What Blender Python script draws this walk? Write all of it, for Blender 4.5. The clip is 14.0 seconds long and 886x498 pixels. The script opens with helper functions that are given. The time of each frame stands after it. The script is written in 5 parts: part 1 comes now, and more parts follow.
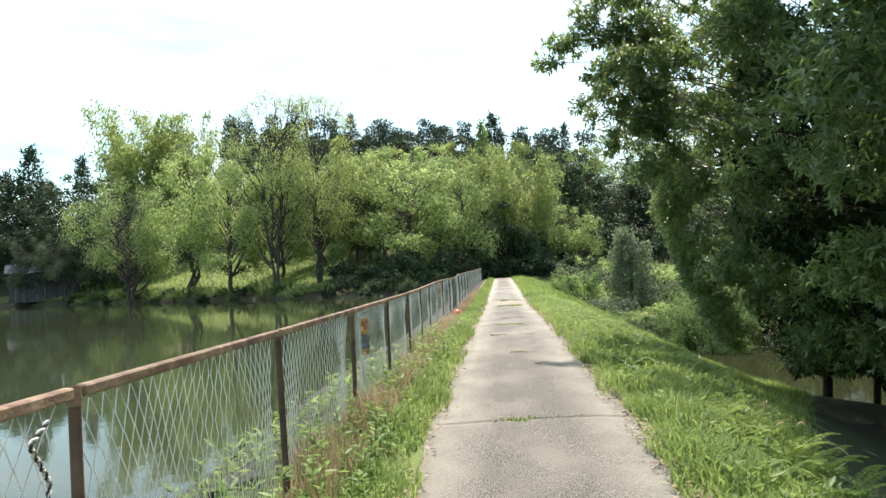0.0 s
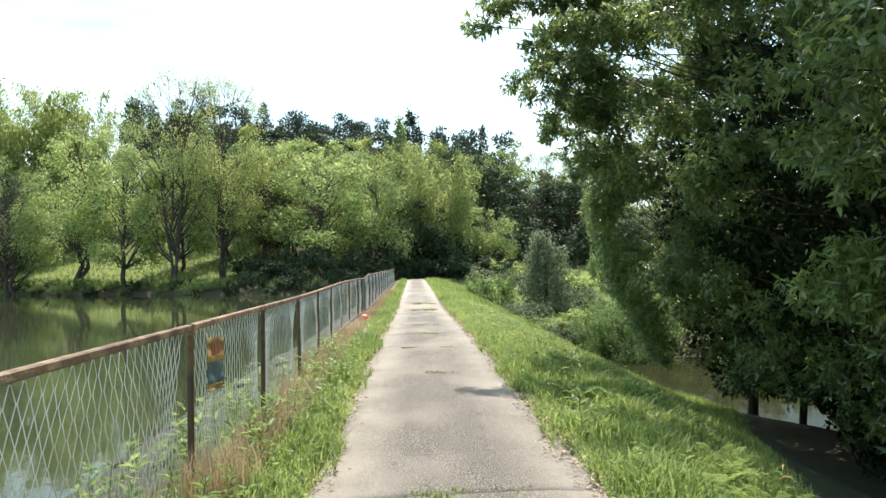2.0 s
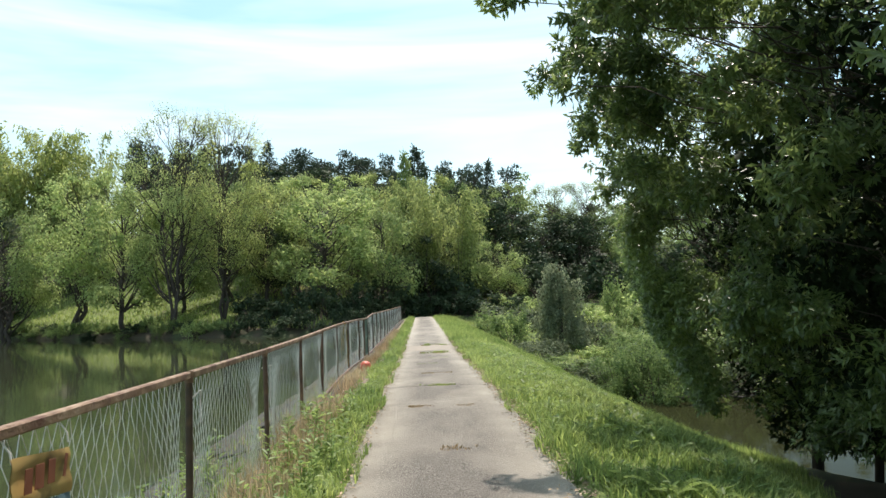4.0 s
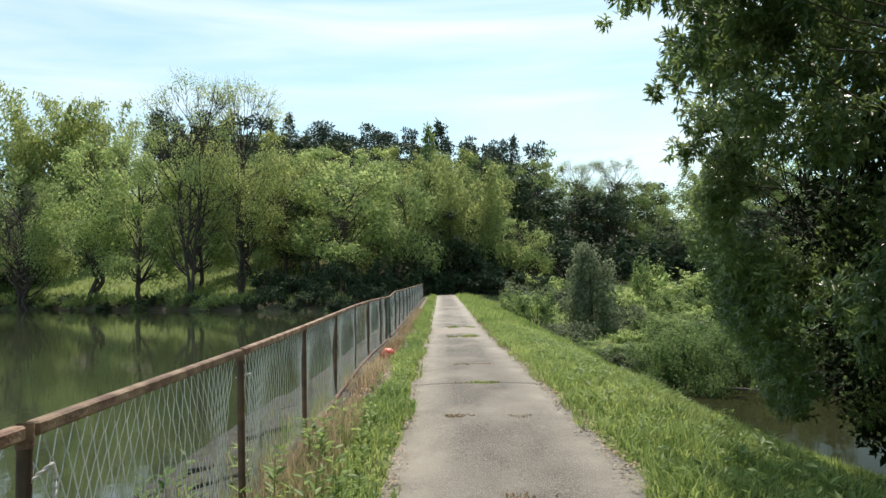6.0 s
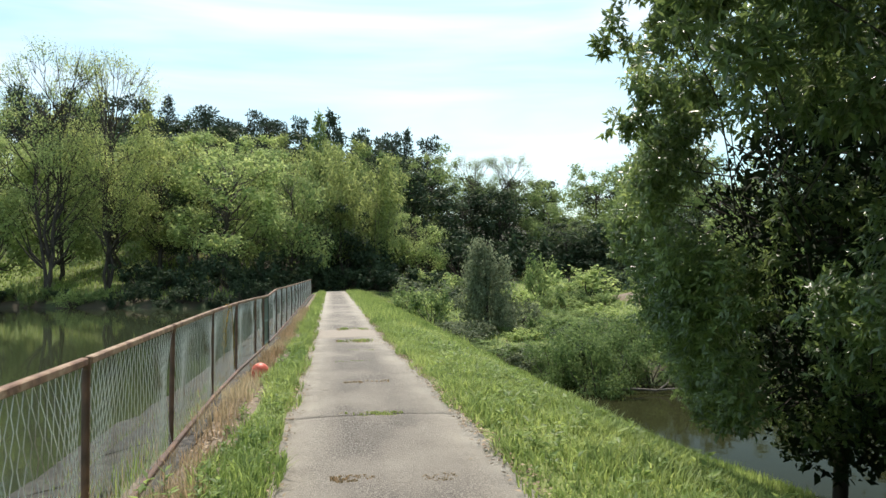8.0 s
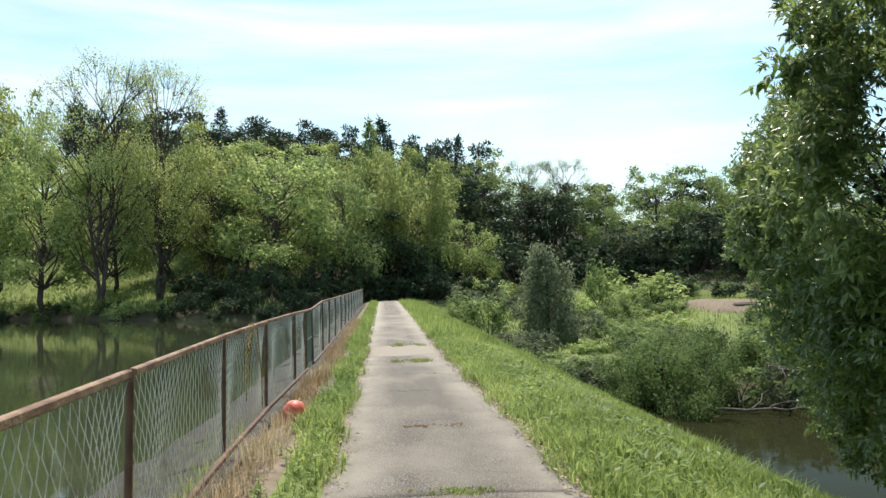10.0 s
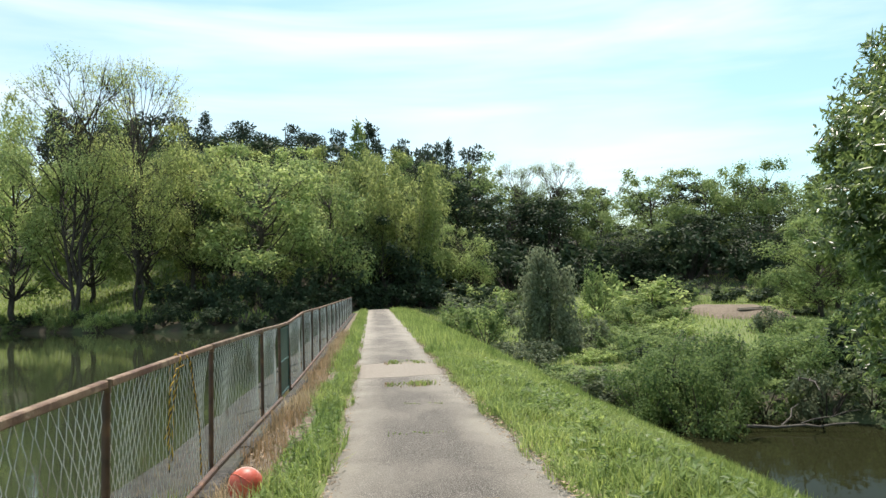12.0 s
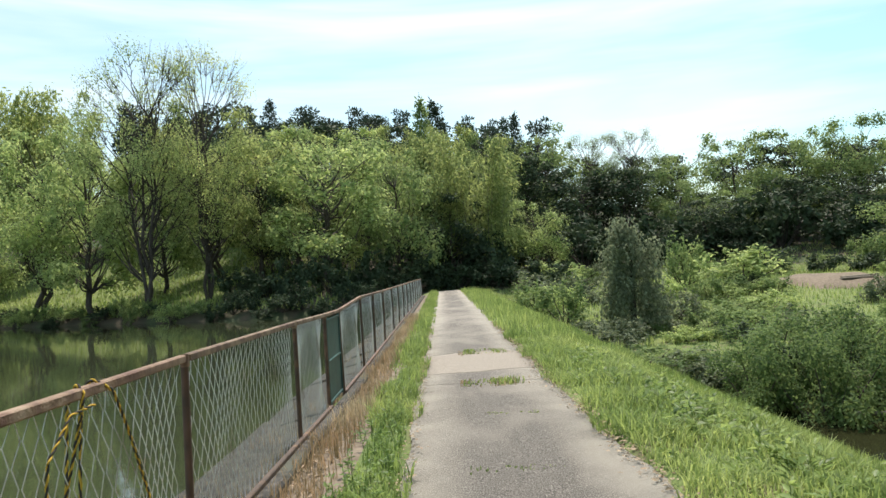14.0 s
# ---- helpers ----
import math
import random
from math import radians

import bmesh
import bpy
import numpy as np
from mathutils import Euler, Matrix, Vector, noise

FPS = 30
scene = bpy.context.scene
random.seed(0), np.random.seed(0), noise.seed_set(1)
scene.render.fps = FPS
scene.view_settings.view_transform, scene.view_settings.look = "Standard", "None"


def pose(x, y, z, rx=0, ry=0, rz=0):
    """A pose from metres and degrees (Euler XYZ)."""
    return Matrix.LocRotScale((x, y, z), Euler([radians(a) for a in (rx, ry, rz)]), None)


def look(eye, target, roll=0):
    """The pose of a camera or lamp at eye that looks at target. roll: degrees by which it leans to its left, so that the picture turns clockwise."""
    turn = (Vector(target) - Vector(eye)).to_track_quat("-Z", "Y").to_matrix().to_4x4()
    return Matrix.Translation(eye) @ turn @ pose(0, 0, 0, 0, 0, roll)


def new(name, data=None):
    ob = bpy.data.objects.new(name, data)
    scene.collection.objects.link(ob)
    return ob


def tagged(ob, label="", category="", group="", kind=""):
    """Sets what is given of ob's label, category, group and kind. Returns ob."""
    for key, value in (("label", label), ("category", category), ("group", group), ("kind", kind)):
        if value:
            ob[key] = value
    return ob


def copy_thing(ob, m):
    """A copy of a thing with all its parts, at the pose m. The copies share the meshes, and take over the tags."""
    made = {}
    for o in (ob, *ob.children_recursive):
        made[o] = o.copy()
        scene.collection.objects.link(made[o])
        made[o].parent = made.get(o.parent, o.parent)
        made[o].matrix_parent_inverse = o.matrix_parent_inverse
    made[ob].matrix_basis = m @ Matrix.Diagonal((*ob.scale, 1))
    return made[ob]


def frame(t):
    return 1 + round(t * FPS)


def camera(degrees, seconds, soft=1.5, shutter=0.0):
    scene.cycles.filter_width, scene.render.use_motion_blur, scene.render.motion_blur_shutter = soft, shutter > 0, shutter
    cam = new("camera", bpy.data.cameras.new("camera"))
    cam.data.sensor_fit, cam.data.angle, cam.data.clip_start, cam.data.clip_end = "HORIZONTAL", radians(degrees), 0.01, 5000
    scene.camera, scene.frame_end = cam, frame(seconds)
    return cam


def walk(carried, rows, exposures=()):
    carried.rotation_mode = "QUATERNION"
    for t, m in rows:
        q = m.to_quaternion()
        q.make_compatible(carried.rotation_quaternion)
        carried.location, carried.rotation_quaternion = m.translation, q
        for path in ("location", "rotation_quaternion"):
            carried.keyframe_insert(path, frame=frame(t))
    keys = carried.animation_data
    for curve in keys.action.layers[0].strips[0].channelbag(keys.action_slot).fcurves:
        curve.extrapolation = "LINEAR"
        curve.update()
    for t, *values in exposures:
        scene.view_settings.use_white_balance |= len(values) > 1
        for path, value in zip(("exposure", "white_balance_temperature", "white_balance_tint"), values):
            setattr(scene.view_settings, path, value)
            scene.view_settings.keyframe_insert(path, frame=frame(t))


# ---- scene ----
cam = camera(65.0, 14.0)
METRES, EYE, TILT, LEAN, TURN = 18.0, 1.6, 0.0, 0.0, 4.6
ROWS = [
    (0.0, 0.0, 0.0, 0.0, 0.07, 1.33, 2.98),
    (0.5, 0.0011, 0.0286, -0.0001, -9.44, 0.54, 2.23),
    (1.0, 0.0067, 0.0576, -0.0004, -16.58, -2.08, 1.61),
    (1.5, 0.0039, 0.0949, -0.0007, -8.42, -0.65, 1.19),
    (2.0, 0.0084, 0.1295, -0.0009, -7.04, 1.1, 1.15),
    (2.5, 0.0096, 0.167, -0.0009, -6.02, 2.11, 1.34),
    (3.0, 0.0139, 0.2006, -0.0004, -6.51, 3.08, 2.23),
    (5.5, 0.017, 0.3721, -0.0012, -5.89, 4.43, 1.65),
    (6.0, 0.0147, 0.4073, -0.0002, -4.82, 2.35, 1.0),
    (6.5, 0.0187, 0.4431, 0.0003, -2.16, 3.09, 0.44),
    (7.0, 0.0203, 0.4746, 0.0005, -10.65, 2.72, 0.2),
    (7.5, 0.0281, 0.511, 0.0006, -12.24, 2.39, 1.0),
    (8.0, 0.028, 0.5467, 0.0013, -13.79, 1.86, 0.55),
    (8.5, 0.0354, 0.5847, 0.0013, -13.06, 2.34, 0.73),
    (9.0, 0.0319, 0.6236, 0.0012, -8.4, 2.67, 0.89),
    (11.5, 0.0506, 0.8042, 0.0011, -11.76, 2.45, 1.69),
    (12.0, 0.0488, 0.8464, 0.0003, -10.44, 3.17, 1.66),
    (12.5, 0.0551, 0.8872, -0.0012, -3.86, 4.59, 2.37),
    (13.0, 0.0586, 0.92, -0.0017, -4.78, 2.63, 3.54),
    (13.5, 0.0654, 0.9562, -0.0031, -9.47, 1.97, 3.66),
    (14.0, 0.0619, 0.9925, -0.004, -4.7, 1.82, 3.67),
]
EXPOSURES = [(0.0, 0.68), (1.0, 0.82), (1.5, 0.85), (2.0, 0.72), (3.0, 0.52), (5.5, 0.03), (6.5, 0.12), (7.5, 0.15), (8.5, 0.25), (9.0, 0.20), (11.5, 0.22), (12.5, 0.09), (13.0, 0.14), (14.0, 0.19)]
walk(cam, [(t, pose(0, 0, EYE, TILT, LEAN, TURN) @ pose(METRES * x, METRES * y, METRES * z, 90 + pitch, roll, yaw)) for t, x, y, z, yaw, pitch, roll in ROWS], EXPOSURES)
# ---------------------------------------------------------------- world, sun
world = bpy.data.worlds.new("sky")
scene.world = world
world.use_nodes = True
wn, wl = world.node_tree.nodes, world.node_tree.links
wn.clear()
SUN_ELEV, SUN_AZ = 64.0, 8.0          # degrees; azimuth from +y towards +x
sky = wn.new("ShaderNodeTexSky")
sky.sky_type, sky.sun_disc = "NISHITA", False
sky.sun_elevation, sky.sun_rotation = radians(SUN_ELEV), radians(SUN_AZ)
sky.air_density, sky.dust_density, sky.ozone_density = 1.0, 1.6, 1.0
bg, wout = wn.new("ShaderNodeBackground"), wn.new("ShaderNodeOutputWorld")
bg.inputs["Strength"].default_value = 0.12
tc, mp = wn.new("ShaderNodeTexCoord"), wn.new("ShaderNodeMapping")
mp.inputs["Scale"].default_value = (1.2, 1.6, 9.0)
mp.inputs["Rotation"].default_value = (0.0, radians(7), 0.0)
cn = wn.new("ShaderNodeTexNoise")
cn.inputs["Scale"].default_value, cn.inputs["Detail"].default_value, cn.inputs["Distortion"].default_value = 1.3, 5.0, 0.4
cr = wn.new("ShaderNodeValToRGB")
cr.color_ramp.elements[0].position, cr.color_ramp.elements[1].position = 0.38, 0.72
cmix = wn.new("ShaderNodeMix")
cmix.data_type = "RGBA"
cmix.inputs["B"].default_value = (9.6, 9.9, 10.0, 1)
csc = wn.new("ShaderNodeMath")
csc.operation = "MULTIPLY"
csc.inputs[1].default_value = 0.75
wl.new(tc.outputs["Generated"], mp.inputs["Vector"])
wl.new(mp.outputs["Vector"], cn.inputs["Vector"])
wl.new(cn.outputs["Fac"], cr.inputs["Fac"])
wl.new(cr.outputs["Color"], csc.inputs[0])
wl.new(csc.outputs["Value"], cmix.inputs["Factor"])
haze = wn.new("ShaderNodeMix")          # bright summer haze
haze.data_type, haze.blend_type = "RGBA", "MULTIPLY"
haze.inputs["Factor"].default_value = 1.0
haze.inputs["B"].default_value = (1.27, 1.57, 1.41, 1)
wl.new(sky.outputs["Color"], haze.inputs["A"])
wl.new(haze.outputs["Result"], cmix.inputs["A"])
wl.new(cmix.outputs["Result"], bg.inputs["Color"])
wl.new(bg.outputs["Background"], wout.inputs["Surface"])
sun_data = bpy.data.lights.new("sun", "SUN")
sun_data.energy, sun_data.angle, sun_data.color = 5.0, radians(0.6), (1.0, 0.88, 0.81)
sun = new("sun", sun_data)
se, sa = radians(SUN_ELEV), radians(SUN_AZ)
sun.matrix_world = look((0, 0, 60), (-math.sin(sa) * math.cos(se), -math.cos(sa) * math.cos(se), 60 - math.sin(se)))


# ---------------------------------------------------------------- materials
def material(name, colours, scale=4.0, rough=0.7, metal=0.0, bump=0.0, bump_scale=40.0, island=0.0, obj=0.0,
             translucent=0.0, spec=0.5, detail=6.0, coords="Object", stretch=(1, 1, 1), second=None):
    """Noise-mixed colours with fine relief; island and obj vary the value per loose piece and per object."""
    m = bpy.data.materials.new(name)
    m.use_nodes = True
    n, l = m.node_tree.nodes, m.node_tree.links
    b = n["Principled BSDF"]
    b.inputs["Roughness"].default_value, b.inputs["Metallic"].default_value = rough, metal
    b.inputs["Specular IOR Level"].default_value = spec
    co, ma, no, ra = n.new("ShaderNodeTexCoord"), n.new("ShaderNodeMapping"), n.new("ShaderNodeTexNoise"), n.new("ShaderNodeValToRGB")
    ma.inputs["Scale"].default_value = stretch
    no.inputs["Scale"].default_value, no.inputs["Detail"].default_value = scale, detail
    l.new(co.outputs[coords], ma.inputs["Vector"])
    l.new(ma.outputs["Vector"], no.inputs["Vector"])
    l.new(no.outputs["Fac"], ra.inputs["Fac"])
    e = ra.color_ramp.elements
    e[0].position, e[1].position = 0.32, 0.68
    e[0].color, e[1].color = (*colours[0], 1), (*colours[-1], 1)
    for i, c in enumerate(colours[1:-1]):
        k = e.new(0.32 + 0.36 * (i + 1) / (len(colours) - 1))
        k.color = (*c, 1)
    out = ra.outputs["Color"]
    if second:                                    # a second, larger pattern laid over the first
        colour, sscale, lo, hi = second
        n2, r2, mx = n.new("ShaderNodeTexNoise"), n.new("ShaderNodeValToRGB"), n.new("ShaderNodeMix")
        n2.inputs["Scale"].default_value, n2.inputs["Detail"].default_value = sscale, 4.0
        l.new(ma.outputs["Vector"], n2.inputs["Vector"])
        l.new(n2.outputs["Fac"], r2.inputs["Fac"])
        r2.color_ramp.elements[0].position, r2.color_ramp.elements[1].position = lo, hi
        mx.data_type = "RGBA"
        mx.inputs["B"].default_value = (*colour, 1)
        l.new(r2.outputs["Color"], mx.inputs["Factor"])
        l.new(out, mx.inputs["A"])
        out = mx.outputs["Result"]
    for amount, node, socket in ((island, "ShaderNodeNewGeometry", "Random Per Island"), (obj, "ShaderNodeObjectInfo", "Random")):
        if amount:
            g, mr, hs = n.new(node), n.new("ShaderNodeMapRange"), n.new("ShaderNodeHueSaturation")
            mr.inputs["To Min"].default_value, mr.inputs["To Max"].default_value = 1 - amount, 1 + amount
            mh = n.new("ShaderNodeMapRange")
            mh.inputs["To Min"].default_value, mh.inputs["To Max"].default_value = 0.5 + 0.05 * amount, 0.5 - 0.01 * amount
            l.new(g.outputs[socket], mr.inputs["Value"])
            l.new(g.outputs[socket], mh.inputs["Value"])
            l.new(mr.outputs["Result"], hs.inputs["Value"])
            l.new(mh.outputs["Result"], hs.inputs["Hue"])
            l.new(out, hs.inputs["Color"])
            out = hs.outputs["Color"]
    l.new(out, b.inputs["Base Color"])
    if bump:
        bn, bp = n.new("ShaderNodeTexNoise"), n.new("ShaderNodeBump")
        bn.inputs["Scale"].default_value, bn.inputs["Detail"].default_value = bump_scale, 8.0
        bp.inputs["Strength"].default_value, bp.inputs["Distance"].default_value = bump, 0.02
        l.new(co.outputs[coords], bn.inputs["Vector"])
        l.new(bn.outputs["Fac"], bp.inputs["Height"])
        l.new(bp.outputs["Normal"], b.inputs["Normal"])
    if translucent:
        tr, mixs = n.new("ShaderNodeBsdfTranslucent"), n.new("ShaderNodeMixShader")
        br = n.new("ShaderNodeHueSaturation")
        br.inputs["Value"].default_value, br.inputs["Hue"].default_value = 1.5, 0.485
        l.new(out, br.inputs["Color"])
        l.new(br.outputs["Color"], tr.inputs["Color"])
        mixs.inputs["Fac"].default_value = translucent
        l.new(b.outputs["BSDF"], mixs.inputs[1])
        l.new(tr.outputs["BSDF"], mixs.inputs[2])
        l.new(mixs.outputs["Shader"], n["Material Output"].inputs["Surface"])
    return m


def leafy(name, dark, light, translucent=0.35, rough=0.65, spec=0.15, island=0.35, obj=0.18):
    return material(name, (dark, light), scale=0.35, rough=rough, island=island, obj=obj, translucent=translucent, spec=spec, detail=2.0)


# blue raised in LEAF_BRIGHT and LEAF_YELLOW to put distance haze into the colour
LEAF_BRIGHT = leafy("leaf_bright", (0.225, 0.30, 0.11), (0.365, 0.43, 0.168), 0.5)
LEAF_YELLOW = leafy("leaf_yellow", (0.225, 0.275, 0.095), (0.35, 0.395, 0.145), 0.5)
LEAF_MID = leafy("leaf_mid", (0.125, 0.188, 0.068), (0.23, 0.292, 0.11), 0.46)
LEAF_FINE = leafy("leaf_fine", (0.095, 0.155, 0.052), (0.185, 0.25, 0.085), 0.44)
# dark evergreen green, deepened so the colour also holds the wood's shade
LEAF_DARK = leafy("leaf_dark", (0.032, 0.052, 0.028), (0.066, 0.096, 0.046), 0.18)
LEAF_GREY = leafy("leaf_grey", (0.09, 0.12, 0.065), (0.16, 0.185, 0.105), 0.3)
LEAF_VINE = leafy("leaf_vine", (0.11, 0.14, 0.082), (0.21, 0.24, 0.145), 0.42)
LEAF_NEAR = leafy("leaf_near", (0.088, 0.14, 0.043), (0.175, 0.24, 0.077), 0.44, 0.30, 0.65, 0.4, 0.0)
# LEAF_NEAR green taken nearly to black so the colour carries the inner shade
LEAF_INNER_SHADE = leafy("leaf_inner_shade", (0.014, 0.026, 0.010), (0.024, 0.04, 0.014), 0.08, 0.7, 0.1, 0.3, 0.0)
# needles lightened towards blue-grey; distance haze is put into the colour
NEEDLE = leafy("needle_dark_hazed", (0.05, 0.075, 0.05), (0.075, 0.105, 0.068), 0.12)
GRASS = leafy("grass_blade", (0.17, 0.245, 0.066), (0.305, 0.37, 0.122), 0.42, 0.5, 0.2, 0.4, 0.0)
GRASS_DRY = leafy("grass_dry", (0.27, 0.19, 0.10), (0.48, 0.40, 0.25), 0.3, 0.7, 0.2, 0.4, 0.0)
FERN = leafy("fern_leaf", (0.20, 0.28, 0.07), (0.32, 0.39, 0.11), 0.52, 0.45, 0.25, 0.3, 0.1)
WEED = leafy("weed_leaf", (0.13, 0.205, 0.06), (0.235, 0.31, 0.095), 0.46, 0.45, 0.25, 0.35, 0.0)
BARK = material("bark", ((0.035, 0.028, 0.022), (0.09, 0.075, 0.06)), 6.0, 0.9, bump=0.6, bump_scale=14.0, obj=0.2, stretch=(1, 1, 0.3))
BARK_PALE = material("bark_pale", ((0.10, 0.09, 0.075), (0.2, 0.18, 0.15)), 5.0, 0.9, bump=0.5, bump_scale=14.0, stretch=(1, 1, 0.3))
SOIL = material("soil_grass", ((0.08, 0.12, 0.03), (0.13, 0.18, 0.045), (0.11, 0.10, 0.05)), 1.4, 0.95, bump=0.8, bump_scale=9.0,
                second=((0.16, 0.20, 0.055), 0.09, 0.45, 0.6))
CONCRETE = material("road_concrete", ((0.048, 0.044, 0.037), (0.152, 0.137, 0.113), (0.39, 0.36, 0.31)), 110.0, 0.92, bump=0.9, bump_scale=210.0, obj=0.05,
                    detail=3.0, stretch=(1, 0.55, 1), second=((0.32, 0.292, 0.24), 0.9, 0.46, 0.74))
n_, l_ = CONCRETE.node_tree.nodes, CONCRETE.node_tree.links
pb = n_["Principled BSDF"]
src = pb.inputs["Base Color"].links[0].from_socket
tco, sep, sub, ab, mr1, nz1, mu, mxd = (n_.new("ShaderNode" + k) for k in ("TexCoord", "SeparateXYZ", "Math", "Math", "MapRange", "TexNoise", "Math", "Mix"))
sub.operation, ab.operation, mu.operation, mxd.data_type = "SUBTRACT", "ABSOLUTE", "MULTIPLY", "RGBA"
sub.inputs[1].default_value = 0.22
mr1.inputs["To Max"].default_value = 1.7
mr1.inputs["From Min"].default_value, mr1.inputs["From Max"].default_value = 0.35, 1.0
nz1.inputs["Scale"].default_value, nz1.inputs["Detail"].default_value = 1.7, 6.0
mxd.inputs["B"].default_value = (0.44, 0.405, 0.33, 1)
l_.new(tco.outputs["Object"], sep.inputs["Vector"])
l_.new(tco.outputs["Object"], nz1.inputs["Vector"])
l_.new(sep.outputs["X"], sub.inputs[0])
l_.new(sub.outputs["Value"], ab.inputs[0])
l_.new(ab.outputs["Value"], mr1.inputs["Value"])
l_.new(mr1.outputs["Result"], mu.inputs[0])
l_.new(nz1.outputs["Fac"], mu.inputs[1])
l_.new(mu.outputs["Value"], mxd.inputs["Factor"])
l_.new(src, mxd.inputs["A"])
l_.new(mxd.outputs["Result"], pb.inputs["Base Color"])
CONCRETE_PALE = material("patch_concrete", ((0.20, 0.172, 0.135), (0.33, 0.295, 0.24)), 30.0, 0.9, bump=0.3, bump_scale=90.0, detail=10.0)
CONCRETE_OLD = material("weathered_concrete", ((0.02, 0.019, 0.016), (0.05, 0.047, 0.04), (0.12, 0.112, 0.095)), 14.0, 0.92, bump=0.5, bump_scale=50.0, obj=0.12,
                        second=((0.08, 0.085, 0.06), 1.1, 0.5, 0.66))
BANK_SLAB = material("mossy_slab", ((0.012, 0.012, 0.009), (0.035, 0.034, 0.026), (0.07, 0.068, 0.05)), 9.0, 0.95, bump=0.5, bump_scale=40.0, obj=0.2)
RUST = material("rusty_paint", ((0.12, 0.068, 0.042), (0.22, 0.14, 0.085), (0.34, 0.255, 0.17)), 9.0, 0.7, bump=0.4, bump_scale=60.0, obj=0.15,
                second=((0.11, 0.05, 0.03), 4.0, 0.5, 0.68))
POST_PAINT = material("post_brown", ((0.06, 0.035, 0.022), (0.12, 0.065, 0.04)), 9.0, 0.6, bump=0.3, bump_scale=60.0, obj=0.3,
                      second=((0.19, 0.10, 0.05), 5.0, 0.56, 0.7))
WIRE = material("galvanised_wire", ((0.74, 0.73, 0.71), (0.86, 0.85, 0.83)), 8.0, 0.32, metal=0.55, second=((0.25, 0.17, 0.11), 2.0, 0.6, 0.75))
GATE_GREEN = material("gate_green", ((0.015, 0.06, 0.052), (0.03, 0.10, 0.085)), 6.0, 0.5, bump=0.2)
BALL_ORANGE = material("float_orange", ((0.55, 0.085, 0.045), (0.63, 0.15, 0.085)), 5.0, 0.45, bump=0.1, second=((0.72, 0.50, 0.42), 4.0, 0.58, 0.66))
ROPE_WHITE = material("rope_white", ((0.55, 0.53, 0.48), (0.72, 0.70, 0.66)), 60.0, 0.85)
ROPE_YELLOW = material("rope_yellow", ((0.55, 0.33, 0.02), (0.62, 0.42, 0.05)), 40.0, 0.8)
ROPE_BLACK = material("rope_black", ((0.02, 0.02, 0.02), (0.04, 0.035, 0.03)), 40.0, 0.8)
SIGN_YELLOW = material("sign_yellow", ((0.40, 0.26, 0.08), (0.50, 0.36, 0.13)), 6.0, 0.6, second=((0.24, 0.16, 0.06), 7.0, 0.56, 0.68))
SIGN_BLUE = material("sign_blue", ((0.05, 0.11, 0.14), (0.10, 0.17, 0.20)), 9.0, 0.6)
SIGN_RED = material("sign_red", ((0.20, 0.06, 0.03), (0.30, 0.10, 0.05)), 8.0, 0.6)
# forest litter colour, dark enough to double as painted shade on the slope
FLOOR_SHADE = material("forest_litter_shade", ((0.04, 0.035, 0.02), (0.075, 0.06, 0.035)), 1.0, 0.95, bump=0.6, bump_scale=6.0, second=((0.04, 0.06, 0.02), 0.3, 0.45, 0.6))
DIRT = material("bare_dirt", ((0.13, 0.10, 0.068), (0.24, 0.195, 0.14)), 5.0, 0.95, bump=0.6, bump_scale=6.0)
LITTER = material("dry_litter", ((0.19, 0.135, 0.085), (0.40, 0.31, 0.21)), 5.0, 0.9, island=0.5)


def water(name, deep, ripple, rough=0.03, spec=0.5, ior=1.33):
    m = bpy.data.materials.new(name)
    m.use_nodes = True
    n, l = m.node_tree.nodes, m.node_tree.links
    b = n["Principled BSDF"]
    b.inputs["Base Color"].default_value = (*deep, 1)
    b.inputs["Roughness"].default_value, b.inputs["IOR"].default_value, b.inputs["Specular IOR Level"].default_value = rough, ior, spec
    co, no, bp = n.new("ShaderNodeTexCoord"), n.new("ShaderNodeTexNoise"), n.new("ShaderNodeBump")
    no.inputs["Scale"].default_value, no.inputs["Detail"].default_value = 2.2, 4.0
    bp.inputs["Strength"].default_value, bp.inputs["Distance"].default_value = ripple, 0.05
    l.new(co.outputs["Object"], no.inputs["Vector"])
    l.new(no.outputs["Fac"], bp.inputs["Height"])
    l.new(bp.outputs["Normal"], b.inputs["Normal"])
    return m


LAKE = water("lake_water", (0.034, 0.043, 0.022), 0.05)
POND = water("pond_water", (0.019, 0.021, 0.009), 0.05, 0.03, 0.05, 1.2)


# ---------------------------------------------------------------- mesh helpers
def mesh_from(name, verts, faces, mat, smooth=False):
    me = bpy.data.meshes.new(name)
    v = np.asarray(verts, dtype=np.float32)
    f = np.asarray(faces, dtype=np.int32)
    me.vertices.add(len(v))
    me.vertices.foreach_set("co", v.ravel())
    me.loops.add(f.size)
    me.loops.foreach_set("vertex_index", f.ravel())
    me.polygons.add(len(f))
    me.polygons.foreach_set("loop_start", np.arange(0, f.size, f.shape[1], dtype=np.int32))
    me.polygons.foreach_set("loop_total", np.full(len(f), f.shape[1], dtype=np.int32))
    if smooth:
        me.polygons.foreach_set("use_smooth", np.ones(len(f), dtype=bool))
    me.materials.append(mat)
    me.update(calc_edges=True)
    me.validate()
    return me


def child(name, me, parent, label=""):
    ob = new(name, me)
    ob.parent = parent
    return tagged(ob, label)


def thing(name, label, category, group="", kind="", m=None):
    ob = new(name)
    if m is not None:
        ob.matrix_basis = m
    return tagged(ob, label, category, group, kind)


